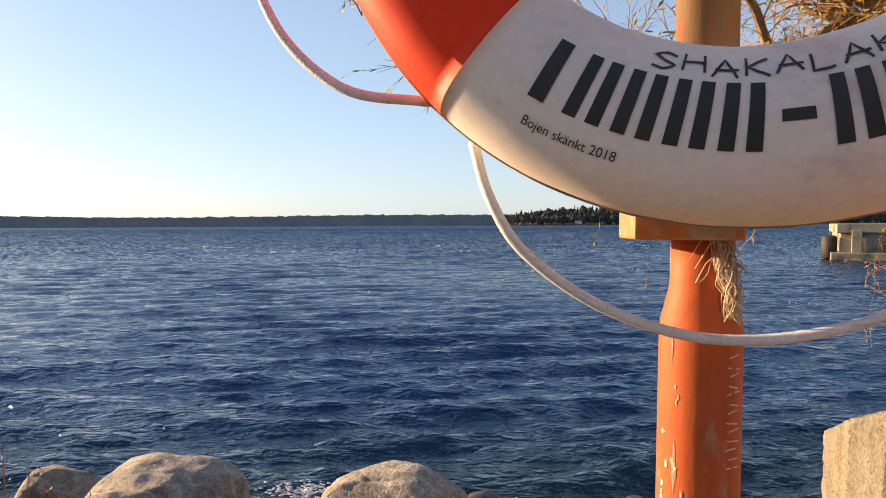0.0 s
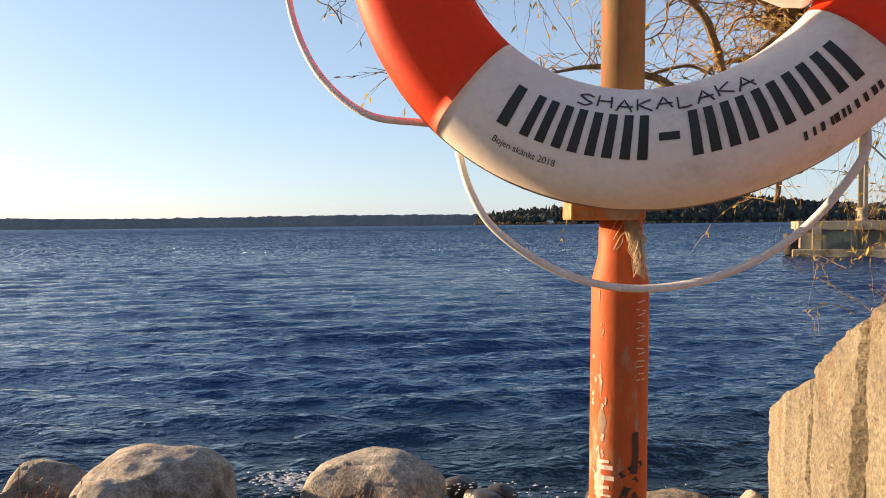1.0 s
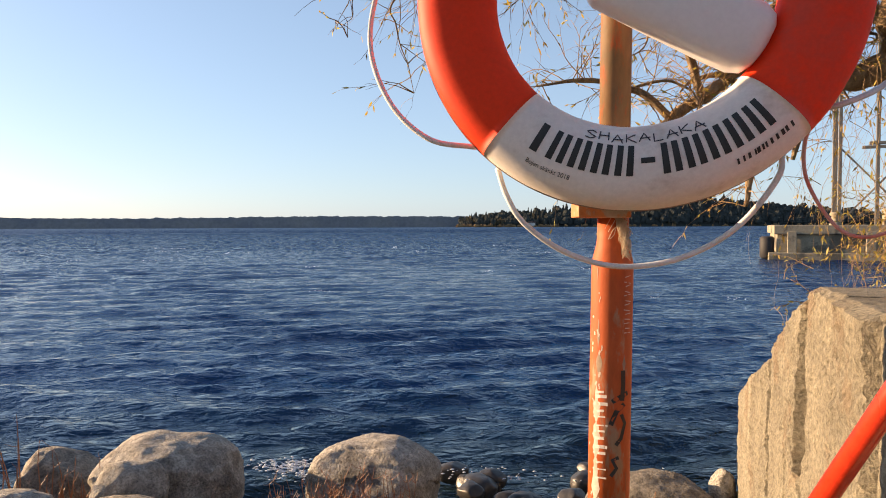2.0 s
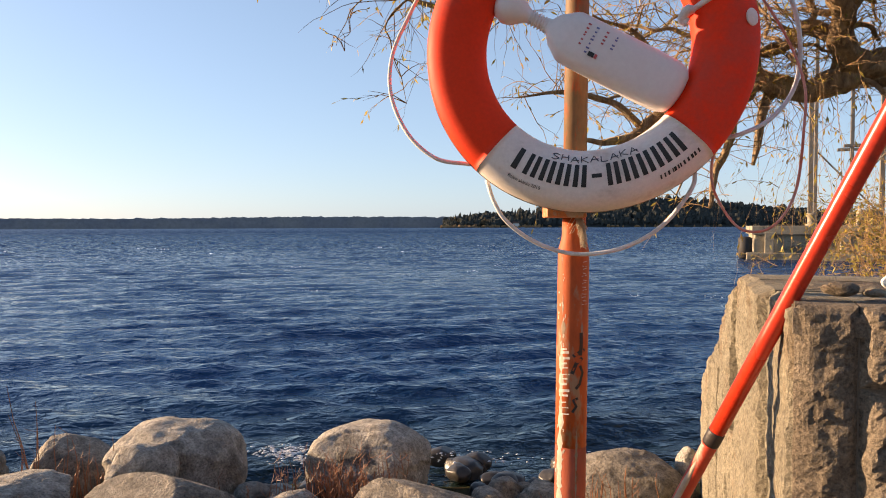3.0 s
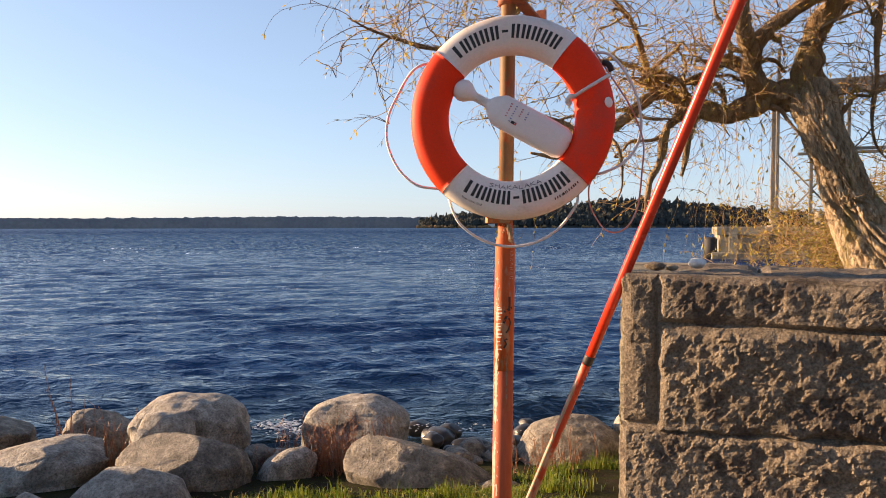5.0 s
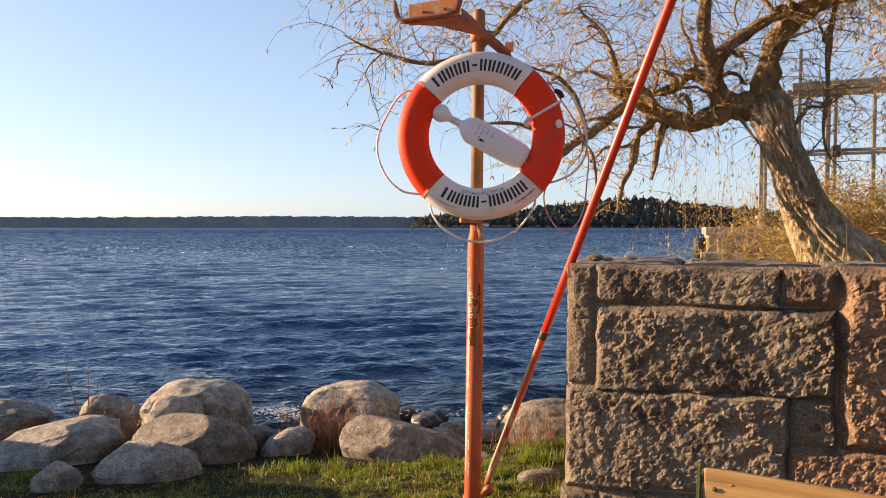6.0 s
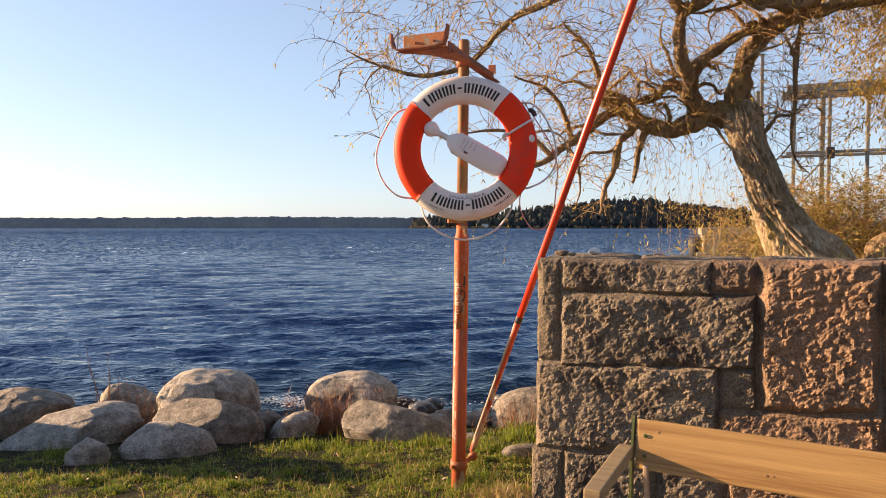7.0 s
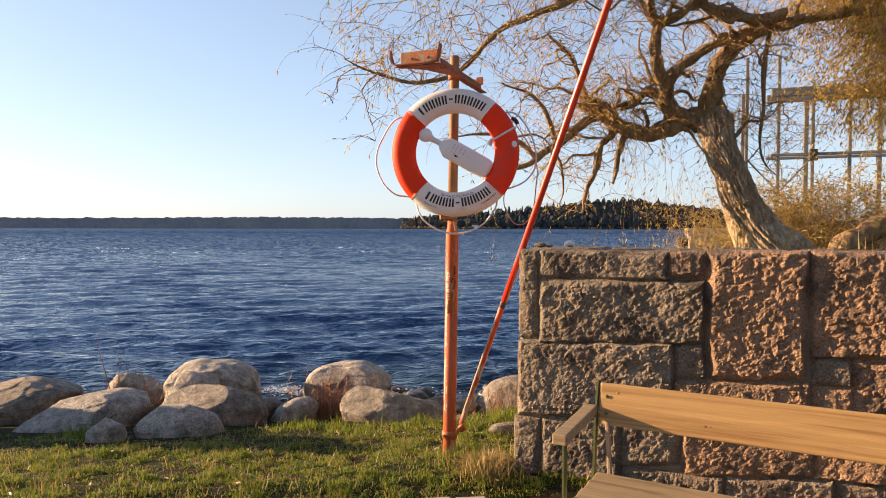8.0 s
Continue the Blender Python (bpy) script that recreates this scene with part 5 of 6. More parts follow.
# ---- kerb and path before the grass ----
def build_path():
    p = tagged(new("path_edging"), "row of worn pale edging stones along the path", "kerb", kind="structure")
    rnd = random.Random(9)
    x = -7.0
    while x < 0.35:
        w = rnd.uniform(0.16, 0.24)
        part("edging_stone", box(w - 0.012, 0.10, 0.12, 0.012, pose(x + w / 2, -0.16 + rnd.uniform(-.005, .005), 0.085 + rnd.uniform(-.004, .004), 0, 0, rnd.uniform(-1, 1))), KERB, p)
        x += w
    v, f = [], []
    xs = [-10 + 0.5 * i for i in range(50)]
    ys = [-9.0, -6.0, -3.6, -1.8, -0.22]
    v = [(a, c, 0.140 + 0.005 * noise.noise(Vector((a, c, 0)))) for c in ys for a in xs]
    f = [(j * 50 + i, j * 50 + i + 1, (j + 1) * 50 + i + 1, (j + 1) * 50 + i) for j in range(4) for i in range(49)]
    tagged(from_lists("path", v, f, GRAVEL, smooth=True), "trodden gravel path", "path", kind="structure")


build_path()


# ---- willow ----
BOUGHS = (
    # points, first and last radius, name
    (((4.75, 3.45, 0.45), (4.42, 3.45, 1.00), (4.23, 3.45, 1.24), (4.09, 3.48, 1.46), (3.985, 3.5, 1.66), (3.895, 3.5, 1.85), (3.815, 3.5, 2.07), (3.74, 3.55, 2.29), (3.715, 3.62, 2.50), (3.77, 3.75, 2.72)), (0.50, 0.42, 0.33, 0.255, 0.215, 0.185, 0.17, 0.17, 0.185, 0.18)),
    (((3.80, 3.8, 2.58), (3.742, 3.75, 2.956), (3.796, 3.7, 3.266), (3.935, 3.6, 3.497), (4.172, 3.5, 3.651), (4.432, 3.3, 3.685), (4.738, 3.1, 3.70), (5.3, 2.9, 3.72), (6.2, 2.7, 3.9)), (0.15, 0.115, 0.095, 0.082, 0.072, 0.060, 0.046, 0.034, 0.02)),
    (((3.80, 3.8, 2.62), (3.504, 3.9, 2.706), (3.313, 4.0, 2.612), (3.081, 4.1, 2.556), (2.841, 4.2, 2.653), (2.596, 4.3, 2.813), (2.40, 4.4, 2.93)), (0.15, 0.115, 0.10, 0.09, 0.075, 0.06, 0.04)),
    (((2.70, 4.25, 2.75), (2.632, 4.3, 2.787), (2.28, 4.2, 2.621), (2.008, 4.1, 2.403), (1.711, 4.0, 2.211), (1.423, 3.9, 2.101), (1.15, 3.85, 2.14)), (0.055, 0.055, 0.052, 0.046, 0.036, 0.024, 0.01)),
    (((3.45, 3.9, 2.70), (3.209, 3.8, 2.855), (3.155, 3.7, 3.055), (3.268, 3.6, 3.223), (3.532, 3.6, 3.419), (3.866, 3.6, 3.569), (4.104, 3.5, 3.661)), (0.105, 0.085, 0.07, 0.06, 0.052, 0.05, 0.05)),
    (((3.156, 3.7, 2.992), (2.955, 3.5, 3.188), (2.871, 3.4, 3.459), (2.895, 3.3, 3.608), (3.049, 3.2, 3.687), (3.271, 3.1, 3.847), (3.6, 3.0, 4.05)), (0.075, 0.066, 0.056, 0.05, 0.046, 0.045, 0.042)),
    (((2.895, 3.3, 3.608), (2.80, 3.3, 3.66), (2.72, 3.25, 3.80), (2.70, 3.2, 4.0)), (0.06, 0.05, 0.04, 0.03)),
    (((3.293, 3.9, 2.877), (3.097, 4.0, 3.055), (2.936, 4.1, 2.906), (2.733, 4.2, 2.852), (2.5, 4.2, 2.95), (2.25, 4.1, 2.85)), (0.05, 0.045, 0.04, 0.035, 0.028, 0.015)),
    (((4.263, 3.3, 3.76), (3.936, 3.2, 3.662), (3.647, 3.2, 3.696), (3.329, 3.2, 3.781), (3.05, 3.2, 3.95), (2.6, 3.2, 4.2)), (0.066, 0.060, 0.055, 0.052, 0.046, 0.038)),
    (((3.05, 3.2, 3.95), (2.401, 3.2, 3.956), (1.896, 3.3, 3.796), (1.538, 3.3, 3.636), (1.265, 3.4, 3.524), (1.028, 3.4, 3.341), (0.838, 3.5, 3.164), (0.66, 3.5, 2.994), (0.364, 3.5, 2.926), (0.042, 3.5, 2.975), (-0.246, 3.5, 3.08), (-0.446, 3.5, 3.171)),
     (0.05, 0.042, 0.036, 0.033, 0.030, 0.027, 0.024, 0.021, 0.018, 0.014, 0.010, 0.004)),
    (((2.78, 4.2, 2.66), (2.70, 4.2, 2.55), (2.558, 4.1, 2.387), (2.471, 4.1, 2.133), (2.32, 4.0, 1.828), (2.30, 4.0, 1.60)), (0.045, 0.04, 0.034, 0.03, 0.024, 0.014)),
    (((2.90, 4.2, 2.62), (2.82, 4.2, 2.45), (2.747, 4.1, 2.27), (2.688, 4.1, 1.97)), (0.04, 0.036, 0.032, 0.016)),
    (((4.20, 3.42, 3.66), (4.20, 3.5, 3.23), (4.19, 3.5, 2.80), (4.175, 3.5, 2.37), (4.25, 3.5, 2.17), (4.38, 3.5, 2.03)), (0.022, 0.026, 0.019, 0.013, 0.009, 0.005)),
    (((3.88, 3.6, 2.42), (4.0, 3.6, 2.58), (4.08, 3.6, 2.65), (4.25, 3.6, 2.66), (4.4, 3.55, 2.78)), (0.022, 0.02, 0.016, 0.012, 0.006)),
    (((2.6, 3.2, 4.2), (2.0, 3.1, 4.35), (1.3, 3.1, 4.3), (0.7, 3.2, 4.1), (0.1, 3.3, 3.95)), (0.05, 0.04, 0.03, 0.02, 0.008)),
    (((2.02, 4.1, 2.42), (1.85, 4.0, 2.75), (1.65, 3.9, 2.95), (1.3, 3.8, 3.05)), (0.03, 0.025, 0.018, 0.008)),
    (((2.5, 4.35, 2.88), (2.35, 4.2, 3.2), (2.1, 4.0, 3.45), (1.8, 3.8, 3.6)), (0.035, 0.028, 0.02, 0.01)),
    (((1.75, 4.0, 2.25), (1.45, 4.0, 2.45), (1.05, 3.9, 2.5), (0.75, 3.9, 2.45)), (0.028, 0.022, 0.015, 0.006)),
    (((3.05, 3.2, 3.95), (3.0, 2.7, 4.2), (2.7, 2.2, 4.35)), (0.05, 0.04, 0.02)),
    (((5.3, 2.9, 3.72), (5.6, 3.3, 4.1), (6.2, 3.5, 4.4)), (0.05, 0.04, 0.02)),
    (((4.738, 3.1, 3.70), (4.9, 2.9, 3.95), (5.4, 2.7, 4.2)), (0.05, 0.04, 0.02)),
)


def trunk_mesh(pts, radii, n=44):
    """Gnarled trunk with deep bark ridges running along it."""
    v, f = [], []
    base_pts = spline(pts, 14)
    rr = np.interp(np.linspace(0, 1, len(base_pts)), np.linspace(0, 1, len(radii)), radii)
    side = Vector((1, 0, 0))
    m = len(base_pts)
    for i, p in enumerate(base_pts):
        t = (base_pts[min(i + 1, m - 1)] - base_pts[max(i - 1, 0)]).normalized()
        side = (side - t * side.dot(t)).normalized()
        up = t.cross(side)
        for j in range(n * 3):
            a = 2 * math.pi * j / (n * 3)
            tw = a + i * 0.012
            n1 = 1 - abs(noise.noise(Vector((math.cos(tw) * 5.5, math.sin(tw) * 5.5, i * 0.05)))) * 2.2
            n2 = 1 - abs(noise.noise(Vector((math.cos(tw) * 12, math.sin(tw) * 12, i * 0.10 + 9)))) * 2.0
            rid = 0.65 - 0.75 * max(0.0, n1) ** 4 - 0.45 * max(0.0, n2) ** 4
            lump = noise.noise(Vector((math.cos(a) * 1.4, math.sin(a) * 1.4, i * 0.06)))
            r = rr[i] * (0.94 + 0.10 * lump) + 0.074 * rid - 0.030
            v.append(p + side * (math.cos(a) * r) + up * (math.sin(a) * r))
    w = n * 3
    for i in range(m - 1):
        for j in range(w):
            k = (j + 1) % w
            f.append((i * w + j, i * w + k, (i + 1) * w + k, (i + 1) * w + j))
    f.append(tuple(range(w)))
    f.append(tuple((m - 1) * w + j for j in reversed(range(w))))
    return v, f


def leaf(v, f, p, d, size, rnd):
    """A narrow folded leaf."""
    d = d.normalized()
    s_ = d.cross(Vector((rnd.uniform(-1, 1), rnd.uniform(-1, 1), rnd.uniform(-1, 1))))
    s_ = s_.normalized() if s_.length > 1e-4 else d.orthogonal()
    b = len(v)
    w = size * 0.12
    v.extend([p, p + d * size * 0.45 + s_ * w, p + d * size, p + d * size * 0.45 - s_ * w])
    f.append((b, b + 1, b + 2, b + 3))


def twig(wood, leaves, p, d, length, r, rnd, droop, density, kids):
    """A bending, drooping twig with leaves and side twigs."""
    seg = max(4, int(length / 0.07))
    pts = [p.copy()]
    d = d.normalized()
    for i in range(seg):
        d = (d + Vector((rnd.gauss(0, .16), rnd.gauss(0, .16), rnd.gauss(0, .13) - droop * (0.4 + i / seg)))).normalized()
        p = p + d * (length / seg)
        pts.append(p.copy())
        if rnd.random() < density:
            for _ in range(rnd.choice((1, 1, 2))):
                leaf(*leaves, p, d + Vector((rnd.uniform(-.8, .8), rnd.uniform(-.8, .8), rnd.uniform(-1.0, 0.2))), rnd.uniform(0.028, 0.068), rnd)
        if kids and i > 0 and rnd.random() < 0.36:
            side = (d + Vector((rnd.uniform(-1, 1), rnd.uniform(-1, 1), rnd.uniform(-.5, .6)))).normalized()
            twig(wood, leaves, p, side, length * rnd.uniform(0.25, 0.55), r * 0.6, rnd, droop * 1.1, density, kids - 1)
    tube(*wood, pts, [r * (1 - 0.75 * i / seg) for i in range(seg + 1)], 4 if r > 0.004 else 3)


def build_willow():
    t = thing("willow_tree", label="old gnarled willow with drooping twigs and yellow autumn leaves", category="tree")
    v, f = trunk_mesh(*BOUGHS[0])
    from_lists("trunk", v, f, BARK, t, "thick furrowed grey-brown trunk", True)
    # darker limb bark here stands in for shade from the shrub
    tube_part("low_limb", spline([(5.10, 3.50, 0.85), (5.22, 3.5, 1.24), (5.46, 3.5, 1.36), (5.75, 3.5, 1.52), (6.05, 3.5, 1.72), (6.6, 3.4, 2.1)], 6), list(np.linspace(0.14, 0.10, 31)), LIMB_BARK, t, 18, "low limb rising from the bank, darkened in place of shade", rough=0.34)
    wood, leaves = ([], []), ([], [])
    rnd = random.Random(17)
    for k, (pts, radii) in enumerate(BOUGHS[1:]):
        sp = spline(pts, 7)
        rr = np.interp(np.linspace(0, 1, len(sp)), np.linspace(0, 1, len(radii)), radii)
        wob = [p + Vector((noise.noise(p * 3 + Vector((k, 0, 0))), noise.noise(p * 3 + Vector((0, k, 5))), noise.noise(p * 3 + Vector((9, 0, k))))) * 0.035 for p in sp]
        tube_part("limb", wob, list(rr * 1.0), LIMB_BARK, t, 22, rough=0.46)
        for i in range(2, len(wob)):
            right = wob[i].x > 4.6
            for _ in range(4 if right else 2):
                if rnd.random() < (0.75 if wob[i].z > 2.2 else 0.2):
                    d = Vector((rnd.uniform(-1, 1), rnd.uniform(-1, 0.8), rnd.uniform(-.3, 1.0)))
                    twig(wood, leaves, wob[i].copy(), d, rnd.uniform(0.30, 0.85), rnd.uniform(0.003, 0.0055), rnd, rnd.uniform(0.03, 0.16), 0.5 if right else 0.2 if wob[i].x < 2.6 else 0.1, 2 if rnd.random() < 0.5 else 1)
    # crooked middle branches
    for _ in range(100):
        pts, radii = rnd.choice(BOUGHS[1:])
        i = rnd.randint(1, len(pts) - 1)
        p, r0 = Vector(pts[i]), min(0.028, radii[i] * 0.6)
        if r0 < 0.005 or p.z < 2.3:
            continue
        d = Vector((rnd.uniform(-1, 0.6), rnd.uniform(-.7, .7), rnd.uniform(-.6, 0.9))).normalized()
        line = [p.copy()]
        for k in range(rnd.randint(5, 10)):
            d = (d + Vector((rnd.gauss(0, .45), rnd.gauss(0, .35), rnd.gauss(0, .45) - 0.03))).normalized()
            p = p + d * rnd.uniform(0.08, 0.15)
            line.append(p.copy())
            for _ in range(2):
                twig(wood, leaves, p.copy(), Vector((rnd.uniform(-1, 1), rnd.uniform(-1, 1), rnd.uniform(-.5, .8))), rnd.uniform(0.15, 0.45), rnd.uniform(0.0028, 0.005), rnd, 0.1, 0.3, 1 if rnd.random() < 0.4 else 0)
        sp = spline(line, 4)
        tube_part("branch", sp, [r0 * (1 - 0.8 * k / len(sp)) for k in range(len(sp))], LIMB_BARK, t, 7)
    # fine sprays drooping from the top of the crown over the water
    for _ in range(115):
        u = rnd.random() ** 0.8
        p = Vector((-0.55 + 3.3 * u, rnd.uniform(3.0, 4.1), rnd.uniform(3.3, 4.4) + 0.25 * u))
        twig(wood, leaves, p, Vector((rnd.uniform(-1, .3), rnd.uniform(-.4, .4), rnd.uniform(-.6, 0.2))), rnd.uniform(0.45, 1.0), rnd.uniform(0.003, 0.005), rnd, rnd.uniform(0.04, 0.14), 0.4, 1)
    # long hanging whips
    for _ in range(26):
        x = rnd.uniform(2.2, 4.2)
        p = Vector((x, rnd.uniform(3.4, 5.0), rnd.uniform(2.5, 3.1)))
        twig(wood, leaves, p, Vector((rnd.uniform(-.3, .3), rnd.uniform(-.3, .3), -0.8)), rnd.uniform(0.5, 1.1), 0.0016, rnd, 0.22, 0.10, 1)
    for _ in range(15):
        x = rnd.uniform(3.5, 4.3)
        p = Vector((x, rnd.uniform(4.2, 5.4), rnd.uniform(2.0, 2.6)))
        twig(wood, leaves, p, Vector((rnd.uniform(-.3, .3), rnd.uniform(-.3, .3), -0.8)), rnd.uniform(0.9, 1.5), 0.0018, rnd, 0.25, 0.22, 1)
    # yellow whips trailing over the side wall's slope
    for _ in range(11):
        p = Vector((rnd.uniform(2.32, 2.75), rnd.uniform(2.8, 3.5), rnd.uniform(2.2, 2.6)))
        twig(wood, leaves, p, Vector((rnd.uniform(-.15, .15), rnd.uniform(-.15, .15), -1)), rnd.uniform(0.9, 1.5), 0.002, rnd, 0.25, 0.55, 0)
    # a lone leafy whip hanging low behind the post
    for x, y, z, ln in ((1.24, 4.6, 2.05, 1.0), (1.12, 4.5, 1.9, 0.55), (1.38, 4.7, 1.95, 0.6)):
        twig(wood, leaves, Vector((x, y, z)), Vector((0.02, 0, -1)), ln, 0.003, rnd, 0.3, 0.45, 0)
    # dense golden side of the crown
    for _ in range(4300):
        p = Vector((rnd.uniform(4.3, 7.0), rnd.uniform(2.5, 3.9), 2.7 + 2.0 * rnd.random() ** 0.8))
        if rnd.random() > max(0, (p.x - 4.75) / 0.7) + (0.4 if p.z > 3.8 else 0):
            continue
        twig(wood, leaves, p, Vector((rnd.uniform(-1, 1), rnd.uniform(-.8, .8), rnd.uniform(-0.7, 0.3))), rnd.uniform(0.3, 0.75), 0.0024, rnd, rnd.uniform(0.05, 0.2), 0.98, 1)
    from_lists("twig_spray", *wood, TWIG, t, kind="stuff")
    from_lists("crown", *leaves, LEAF, t, "sparse yellow and ochre leaves", kind="stuff")


build_willow()


def build_shrub(x, y, z, w, h, n, seed):
    s_ = thing("willow_shrub", (x, y, z), "tangled golden shrub on the bank behind the wall", "shrub", "shrubs on the bank")
    wood, leaves = ([], []), ([], [])
    rnd = random.Random(seed)
    for _ in range(n):
        p = Vector((rnd.gauss(0, w * 0.35), rnd.gauss(0, w * 0.3), rnd.uniform(0, h * 0.55)))
        twig(wood, leaves, p, Vector((rnd.uniform(-.7, .7), rnd.uniform(-.7, .7), rnd.uniform(0.2, 1))), rnd.uniform(0.3, 0.8), 0.004, rnd, 0.10, 0.85, 1)
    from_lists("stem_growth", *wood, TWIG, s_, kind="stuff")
    from_lists("foliage", *leaves, SHRUB_LEAF, s_, kind="stuff")


build_shrub(6.1, 4.3, 0.75, 1.9, 2.0, 640, 1)
build_shrub(5.05, 4.4, 0.8, 1.2, 1.5, 420, 4)
build_shrub(7.6, 3.4, 0.85, 1.9, 2.1, 520, 2)
build_shrub(5.6, 5.6, 0.5, 1.5, 1.7, 360, 3)


# ---- grass and stalks ----
def blades(name, spots, hgt, wid, material, label, seed, lean=0.5):
    """Many bent three-point blades as one object."""
    rnd = np.random.RandomState(seed)
    n = len(spots)
    P = np.array(spots)
    h = hgt[0] + (hgt[1] - hgt[0]) * rnd.rand(n) ** 1.5
    h *= np.array([0.80 + 1.2 * noise.noise(Vector((p[0] * 5.5, p[1] * 5.5, 2.2))) + 0.8 * noise.noise(Vector((p[0] * 15, p[1] * 15, 7.2))) for p in spots])
    a = rnd.rand(n) * 6.283
    ln = rnd.rand(n) * lean
    w = wid * (0.6 + 0.8 * rnd.rand(n))
    dx, dy = np.cos(a), np.sin(a)
    b = rnd.rand(n) * 6.283
    sx, sy = np.cos(b), np.sin(b)
    v = np.zeros((n, 5, 3))
    v[:, 0] = P - np.stack([sx * w, sy * w, 0 * w + 0.005], -1)
    v[:, 1] = P + np.stack([sx * w, sy * w, 0 * w - 0.005], -1)
    mid = P + np.stack([dx * ln * h * 0.3, dy * ln * h * 0.3, h * 0.6], -1)
    v[:, 2] = mid + np.stack([sx * w * 0.7, sy * w * 0.7, 0 * w], -1)
    v[:, 3] = mid - np.stack([sx * w * 0.7, sy * w * 0.7, 0 * w], -1)
    v[:, 4] = P + np.stack([dx * ln * h, dy * ln * h, h * (1 - 0.35 * ln)], -1)
    faces = []
    for i in range(n):
        k = i * 5
        faces.append((k, k + 1, k + 2, k + 3))
        faces.append((k + 3, k + 2, k + 4))
    return tagged(from_lists(name, v.reshape(-1, 3), faces, material), label, "grass", kind="stuff")


def in_rock(x, y):
    for at, size, turn, seed, lab, tilt in BOULDERS:
        dx, dy = x - at[0], y - at[1]
        c, s_ = math.cos(radians(-turn)), math.sin(radians(-turn))
        if ((dx * c - dy * s_) / (size[0] * 0.9)) ** 2 + ((dx * s_ + dy * c) / (size[1] * 0.9)) ** 2 < 1:
            return True
    return False


def behind_wall(x, y):
    d = Vector((x, y, 0)) - CORNER
    return d.dot(WV) > -0.02 and d.dot(WN) < 0.02


def lawn(n, seed, x0, x1, y0, y1, bare=0.0):
    rnd = random.Random(seed)
    out = []
    while len(out) < n:
        x, y = rnd.uniform(x0, x1), rnd.uniform(y0, y1)
        dens = 0.62 + 1.1 * noise.noise(Vector((x * 2.2, y * 2.2, 1.5))) + 1.3 * noise.noise(Vector((x * 7, y * 7, 4.5)))
        if y > 2.6 + 0.3 * noise.noise(Vector((x * 2, 0, 0))) or in_rock(x, y) or behind_wall(x, y):
            continue
        if y > 1.6 and x < -0.55 and rnd.random() < 0.78:
            continue
        if rnd.random() < max(0.22, dens - bare):
            out.append((x, y, ground_z(x, y) - 0.004))
    return out


blades("grass", lawn(165000, 1, -5.6, 1.0, -0.10, 2.75), (0.009, 0.034), 0.0026, GRASS, "short green and yellowing autumn grass", 1, 1.9)
blades("dry_grass", lawn(10000, 2, -5.6, 1.0, -0.10, 2.75, 0.15), (0.02, 0.085), 0.0022, DRY, "straw-coloured dead grass blades among the turf", 2, 1.2)


def tufts():
    rnd = random.Random(14)
    spots = []
    for cx, cy, r, n in ((0.30, 0.42, 0.16, 420), (0.36, 0.62, 0.10, 260), (-0.35, 2.2, 0.22, 800), (-0.75, 2.35, 0.2, 500), (0.2, 2.25, 0.25, 500), (0.75, 1.9, 0.2, 500), (0.95, 2.3, 0.2, 500), (1.05, 2.75, 0.22, 450), (1.35, 3.05, 0.2, 450), (1.55, 2.95, 0.15, 300), (0.7, 2.75, 0.2, 300), (-2.55, 2.35, 0.12, 250)):
        for _ in range(n):
            x, y = rnd.gauss(cx, r * 0.5), rnd.gauss(cy, r * 0.5)
            if not behind_wall(x, y) and not in_rock(x, y):
                spots.append((x, y, ground_z(x, y) - 0.004))
    return spots


def small_tufts():
    rnd = random.Random(41)
    spots = []
    for _ in range(150):
        cx, cy, r = rnd.uniform(-4.0, 0.9), rnd.uniform(0.0, 2.3), rnd.uniform(0.03, 0.09)
        if cx < -0.55 and cy > 1.6:
            continue
        for _ in range(int(2600 * r)):
            x, y = rnd.gauss(cx, r * 0.6), rnd.gauss(cy, r * 0.5)
            if y > -0.08 and not behind_wall(x, y) and not in_rock(x, y):
                spots.append((x, y, ground_z(x, y) - 0.004))
    return spots


blades("grass_clump", small_tufts(), (0.022, 0.060), 0.0027, GRASS, "small bright green clumps of grass in the turf", 9, 1.3)
blades("grass_tuft", tufts(), (0.04, 0.11), 0.0028, GRASS, "longer grass tufts round stones and post", 3, 0.9)


def terrace_grass():
    rnd = random.Random(15)
    out = []
    for _ in range(15000):
        u, v_ = rnd.uniform(0.9, 7.5), rnd.uniform(0.66, 5.5)
        if u < 1.9 and v_ < 1.2 and rnd.random() < 0.8:
            continue
        p = CORNER + WU * u + WV * v_
        out.append((p.x, p.y, terrace_z(u, v_) - 0.01))
    return out


blades("bank_grass", terrace_grass(), (0.08, 0.34), 0.004, DRY, "tall straw-coloured grass on the bank behind the wall", 4, 1.0)


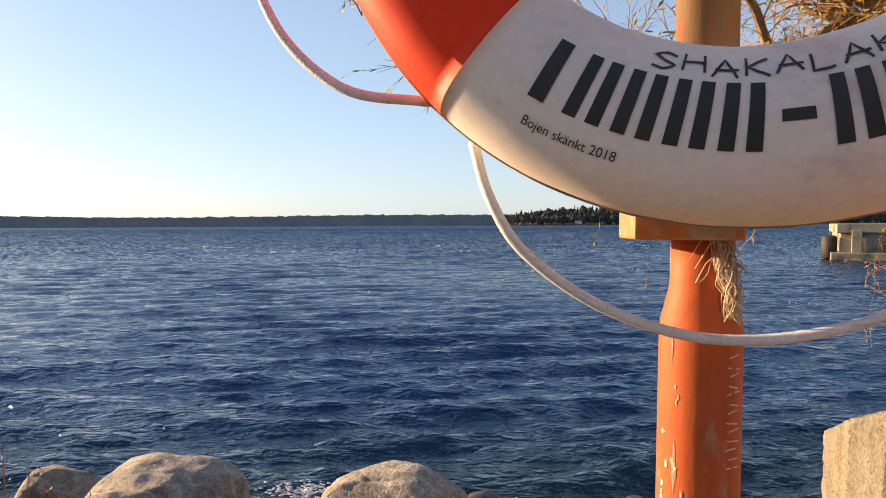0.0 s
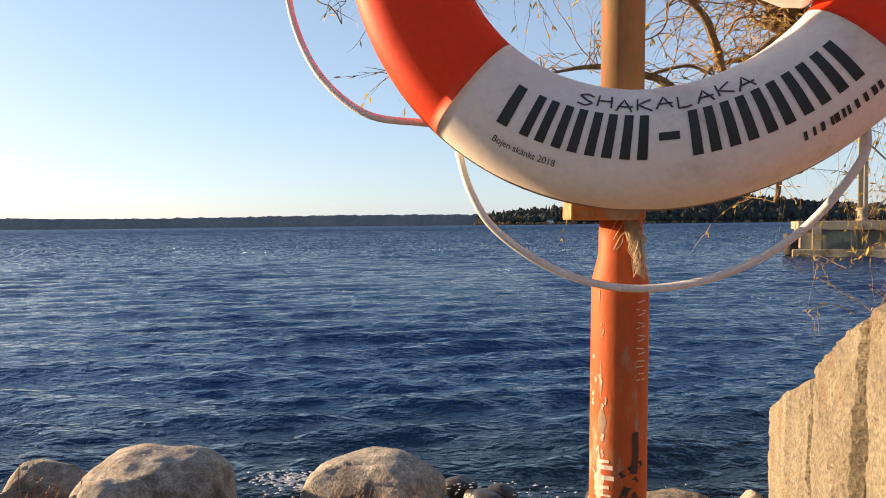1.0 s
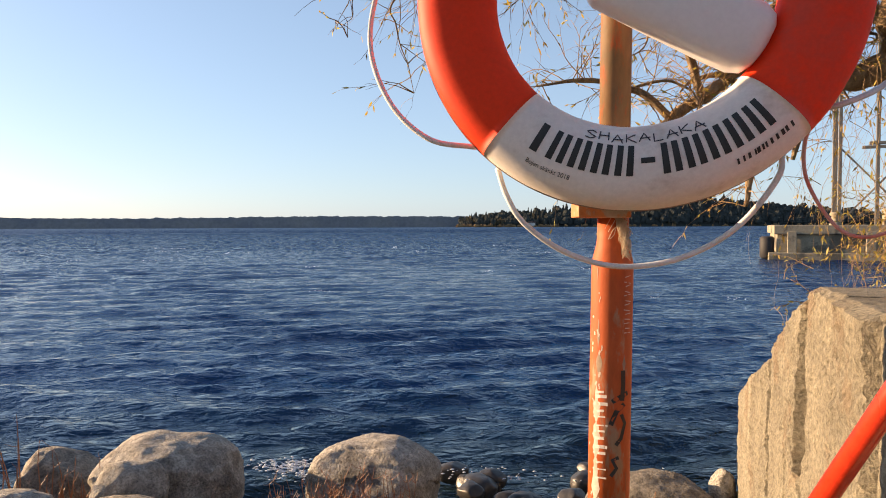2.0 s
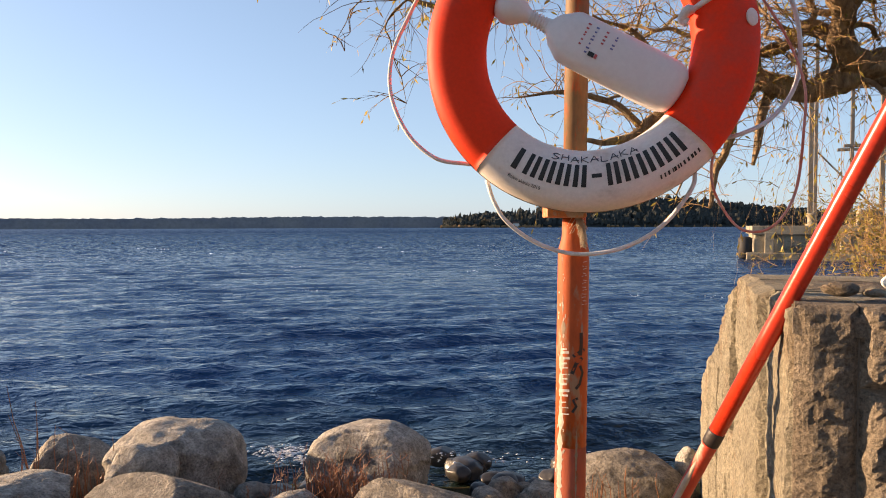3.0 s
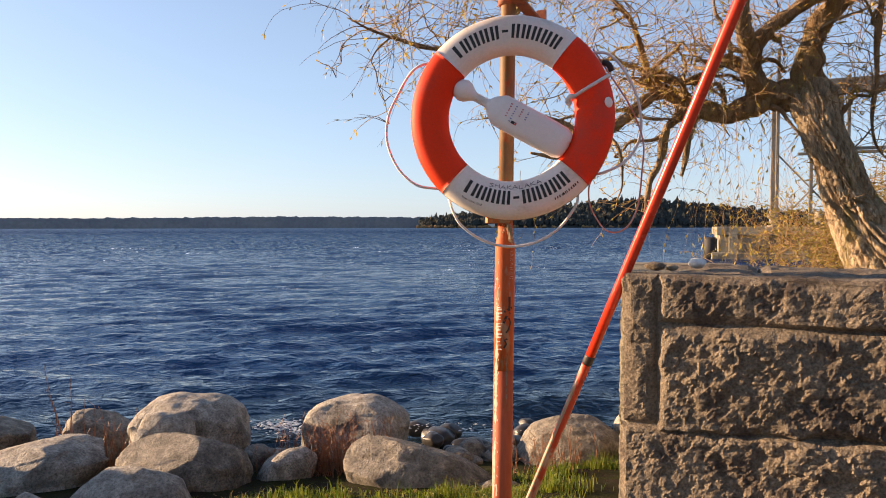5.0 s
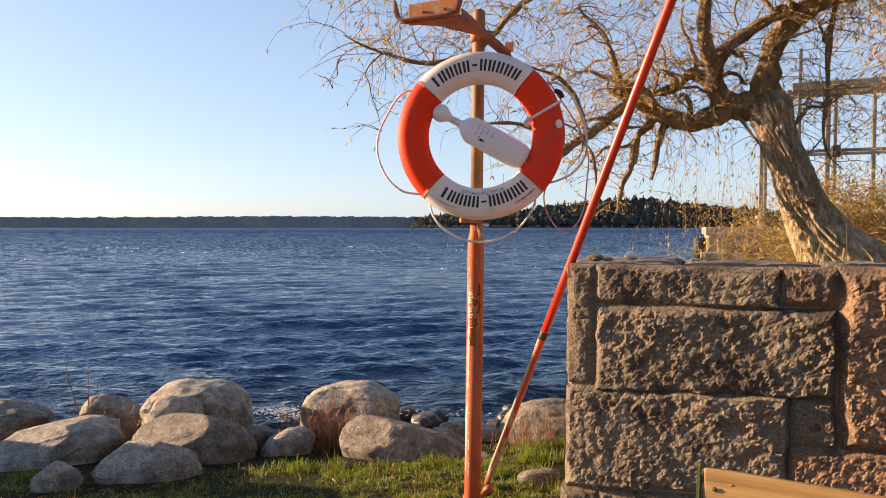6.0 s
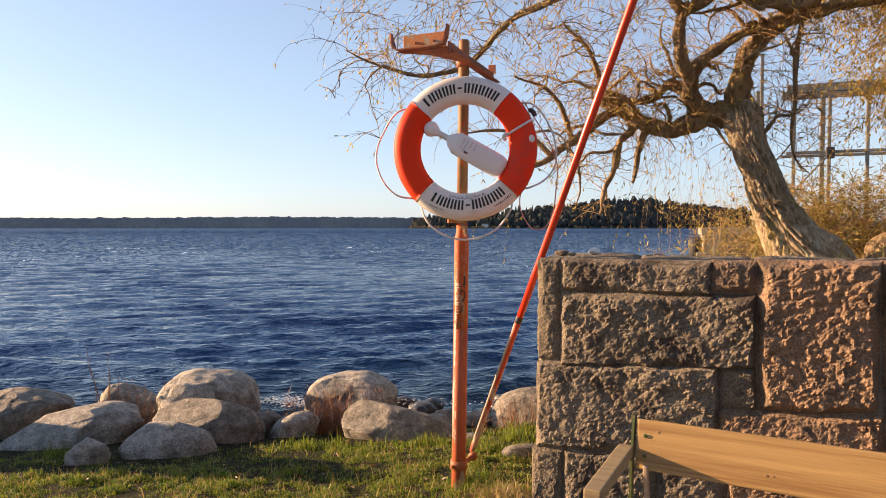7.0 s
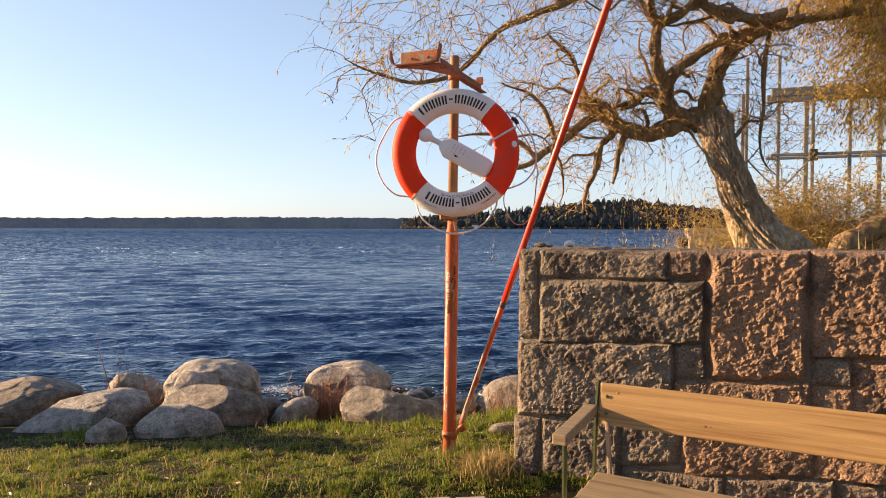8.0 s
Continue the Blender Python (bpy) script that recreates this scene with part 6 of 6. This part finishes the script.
def build_stalks(x, y, n, w, h, seed, bushy):
    s_ = thing("dry_stalks", (x, y, ground_z(x, y)), "thin reddish-brown dead weed stalks among the boulders", "weed", "dry weeds on the shore")
    v, f = [], []
    rnd = random.Random(seed)
    for _ in range(n):
        p = Vector((rnd.gauss(0, w), rnd.gauss(0, w * 0.5), -0.05))
        hh = h * rnd.uniform(0.4, 1.0)
        d = Vector((rnd.uniform(-.22, .22), rnd.uniform(-.22, .22), 1))
        pts = [p + d * hh * k / 4 + Vector((rnd.gauss(0, .006), rnd.gauss(0, .006), 0)) for k in range(5)]
        tube(v, f, pts, [0.0052, 0.0046, 0.0038, 0.0028, 0.0015], 4)
        for _ in range(rnd.randint(0, bushy)):
            q = pts[rnd.randint(1, 4)]
            e = Vector((rnd.uniform(-1, 1), rnd.uniform(-1, 1), rnd.uniform(0.2, 1))).normalized() * rnd.uniform(0.03, 0.09)
            tube(v, f, [q, q + e * 0.5, q + e + Vector((0, 0, 0.01))], [0.002, 0.0017, 0.001], 3)
    from_lists("stem_growth", v, f, STALK, s_, kind="stuff")


build_stalks(-0.58, 3.40, 170, 0.24, 0.46, 1, 8)
build_stalks(-2.45, 3.85, 26, 0.16, 0.62, 2, 3)
build_stalks(-2.75, 3.85, 7, 0.12, 1.05, 3, 3)
build_stalks(-2.2, 3.6, 14, 0.2, 0.4, 4, 2)
build_stalks(1.15, 3.0, 40, 0.2, 0.35, 5, 4)


def post_heap():
    rnd = random.Random(52)
    out = []
    for _ in range(1300):
        x, y = rnd.gauss(0.44, 0.09), rnd.gauss(0.30, 0.11)
        if not behind_wall(x, y) and y > -0.05:
            out.append((x, y, ground_z(x, y) - 0.004))
    return out


blades("dead_grass_heap", post_heap(), (0.03, 0.14), 0.0028, DRY, "matted dead grass between post and wall", 12, 1.5)


def build_litter():
    v, f = [], []
    rnd = random.Random(19)
    for _ in range(260):
        x, y = rnd.gauss(0.45, 0.09), rnd.gauss(0.30, 0.12)
        if not behind_wall(x, y):
            leaf(v, f, Vector((x, y, ground_z(x, y) + rnd.uniform(0.01, 0.07))), Vector((rnd.uniform(-1, 1), rnd.uniform(-1, 1), rnd.uniform(-.4, .4))), rnd.uniform(0.02, 0.05), rnd)
    for _ in range(800):
        x, y = rnd.uniform(-4, 1.0), rnd.uniform(-0.1, 2.6)
        if in_rock(x, y) or behind_wall(x, y):
            continue
        leaf(v, f, Vector((x, y, ground_z(x, y) + rnd.uniform(0.004, 0.03))), Vector((rnd.uniform(-1, 1), rnd.uniform(-1, 1), rnd.uniform(-.2, .3))), rnd.uniform(0.02, 0.05), rnd)
    tagged(from_lists("fallen_leaves", v, f, FALLEN), "brown fallen willow leaves scattered on the turf", "leaves", kind="stuff")


build_litter()


# ---- foam where the waves break ----
def build_foam():
    rnd = random.Random(27)
    v, f = [], []
    spots = [(-1.22, 4.95, 0.16, 190), (-0.95, 4.75, 0.14, 90), (0.35, 4.7, 0.22, 45), (0.75, 4.6, 0.2, 25), (1.6, 4.6, 0.2, 15)]
    for _ in range(22):
        d = rnd.uniform(18, 70)
        a = rnd.uniform(-0.55, 0.5)
        spots.append((d * math.sin(a), d * math.cos(a) - 3, 0.06 + d * 0.006, 7))
    for cx, cy, r, n in spots:
        for _ in range(n):
            x, y = rnd.gauss(cx, r), rnd.gauss(cy, r * 0.35)
            z = SEA + 0.045 + rnd.uniform(0, 0.05)
            s_ = rnd.uniform(0.003, 0.012) * (1 + max(0, cy - 6) * 0.05) * (1.25 if n > 80 else 1.0)
            b = len(v)
            for k in range(6):
                a = k * 1.047
                q = s_ * rnd.uniform(0.6, 1.3)
                v.append((x + q * 1.8 * math.cos(a), y + q * math.sin(a), z))
            v.append((x, y, z + s_ * 0.7))
            v.append((x, y, z - s_ * 0.5))
            for k in range(6):
                f.append((b + k, b + (k + 1) % 6, b + 6))
                f.append((b + (k + 1) % 6, b + k, b + 7))
    tagged(from_lists("sea_foam", v, f, FOAM), "white flecks of foam on breaking wave crests", "foam", kind="stuff")


build_foam()
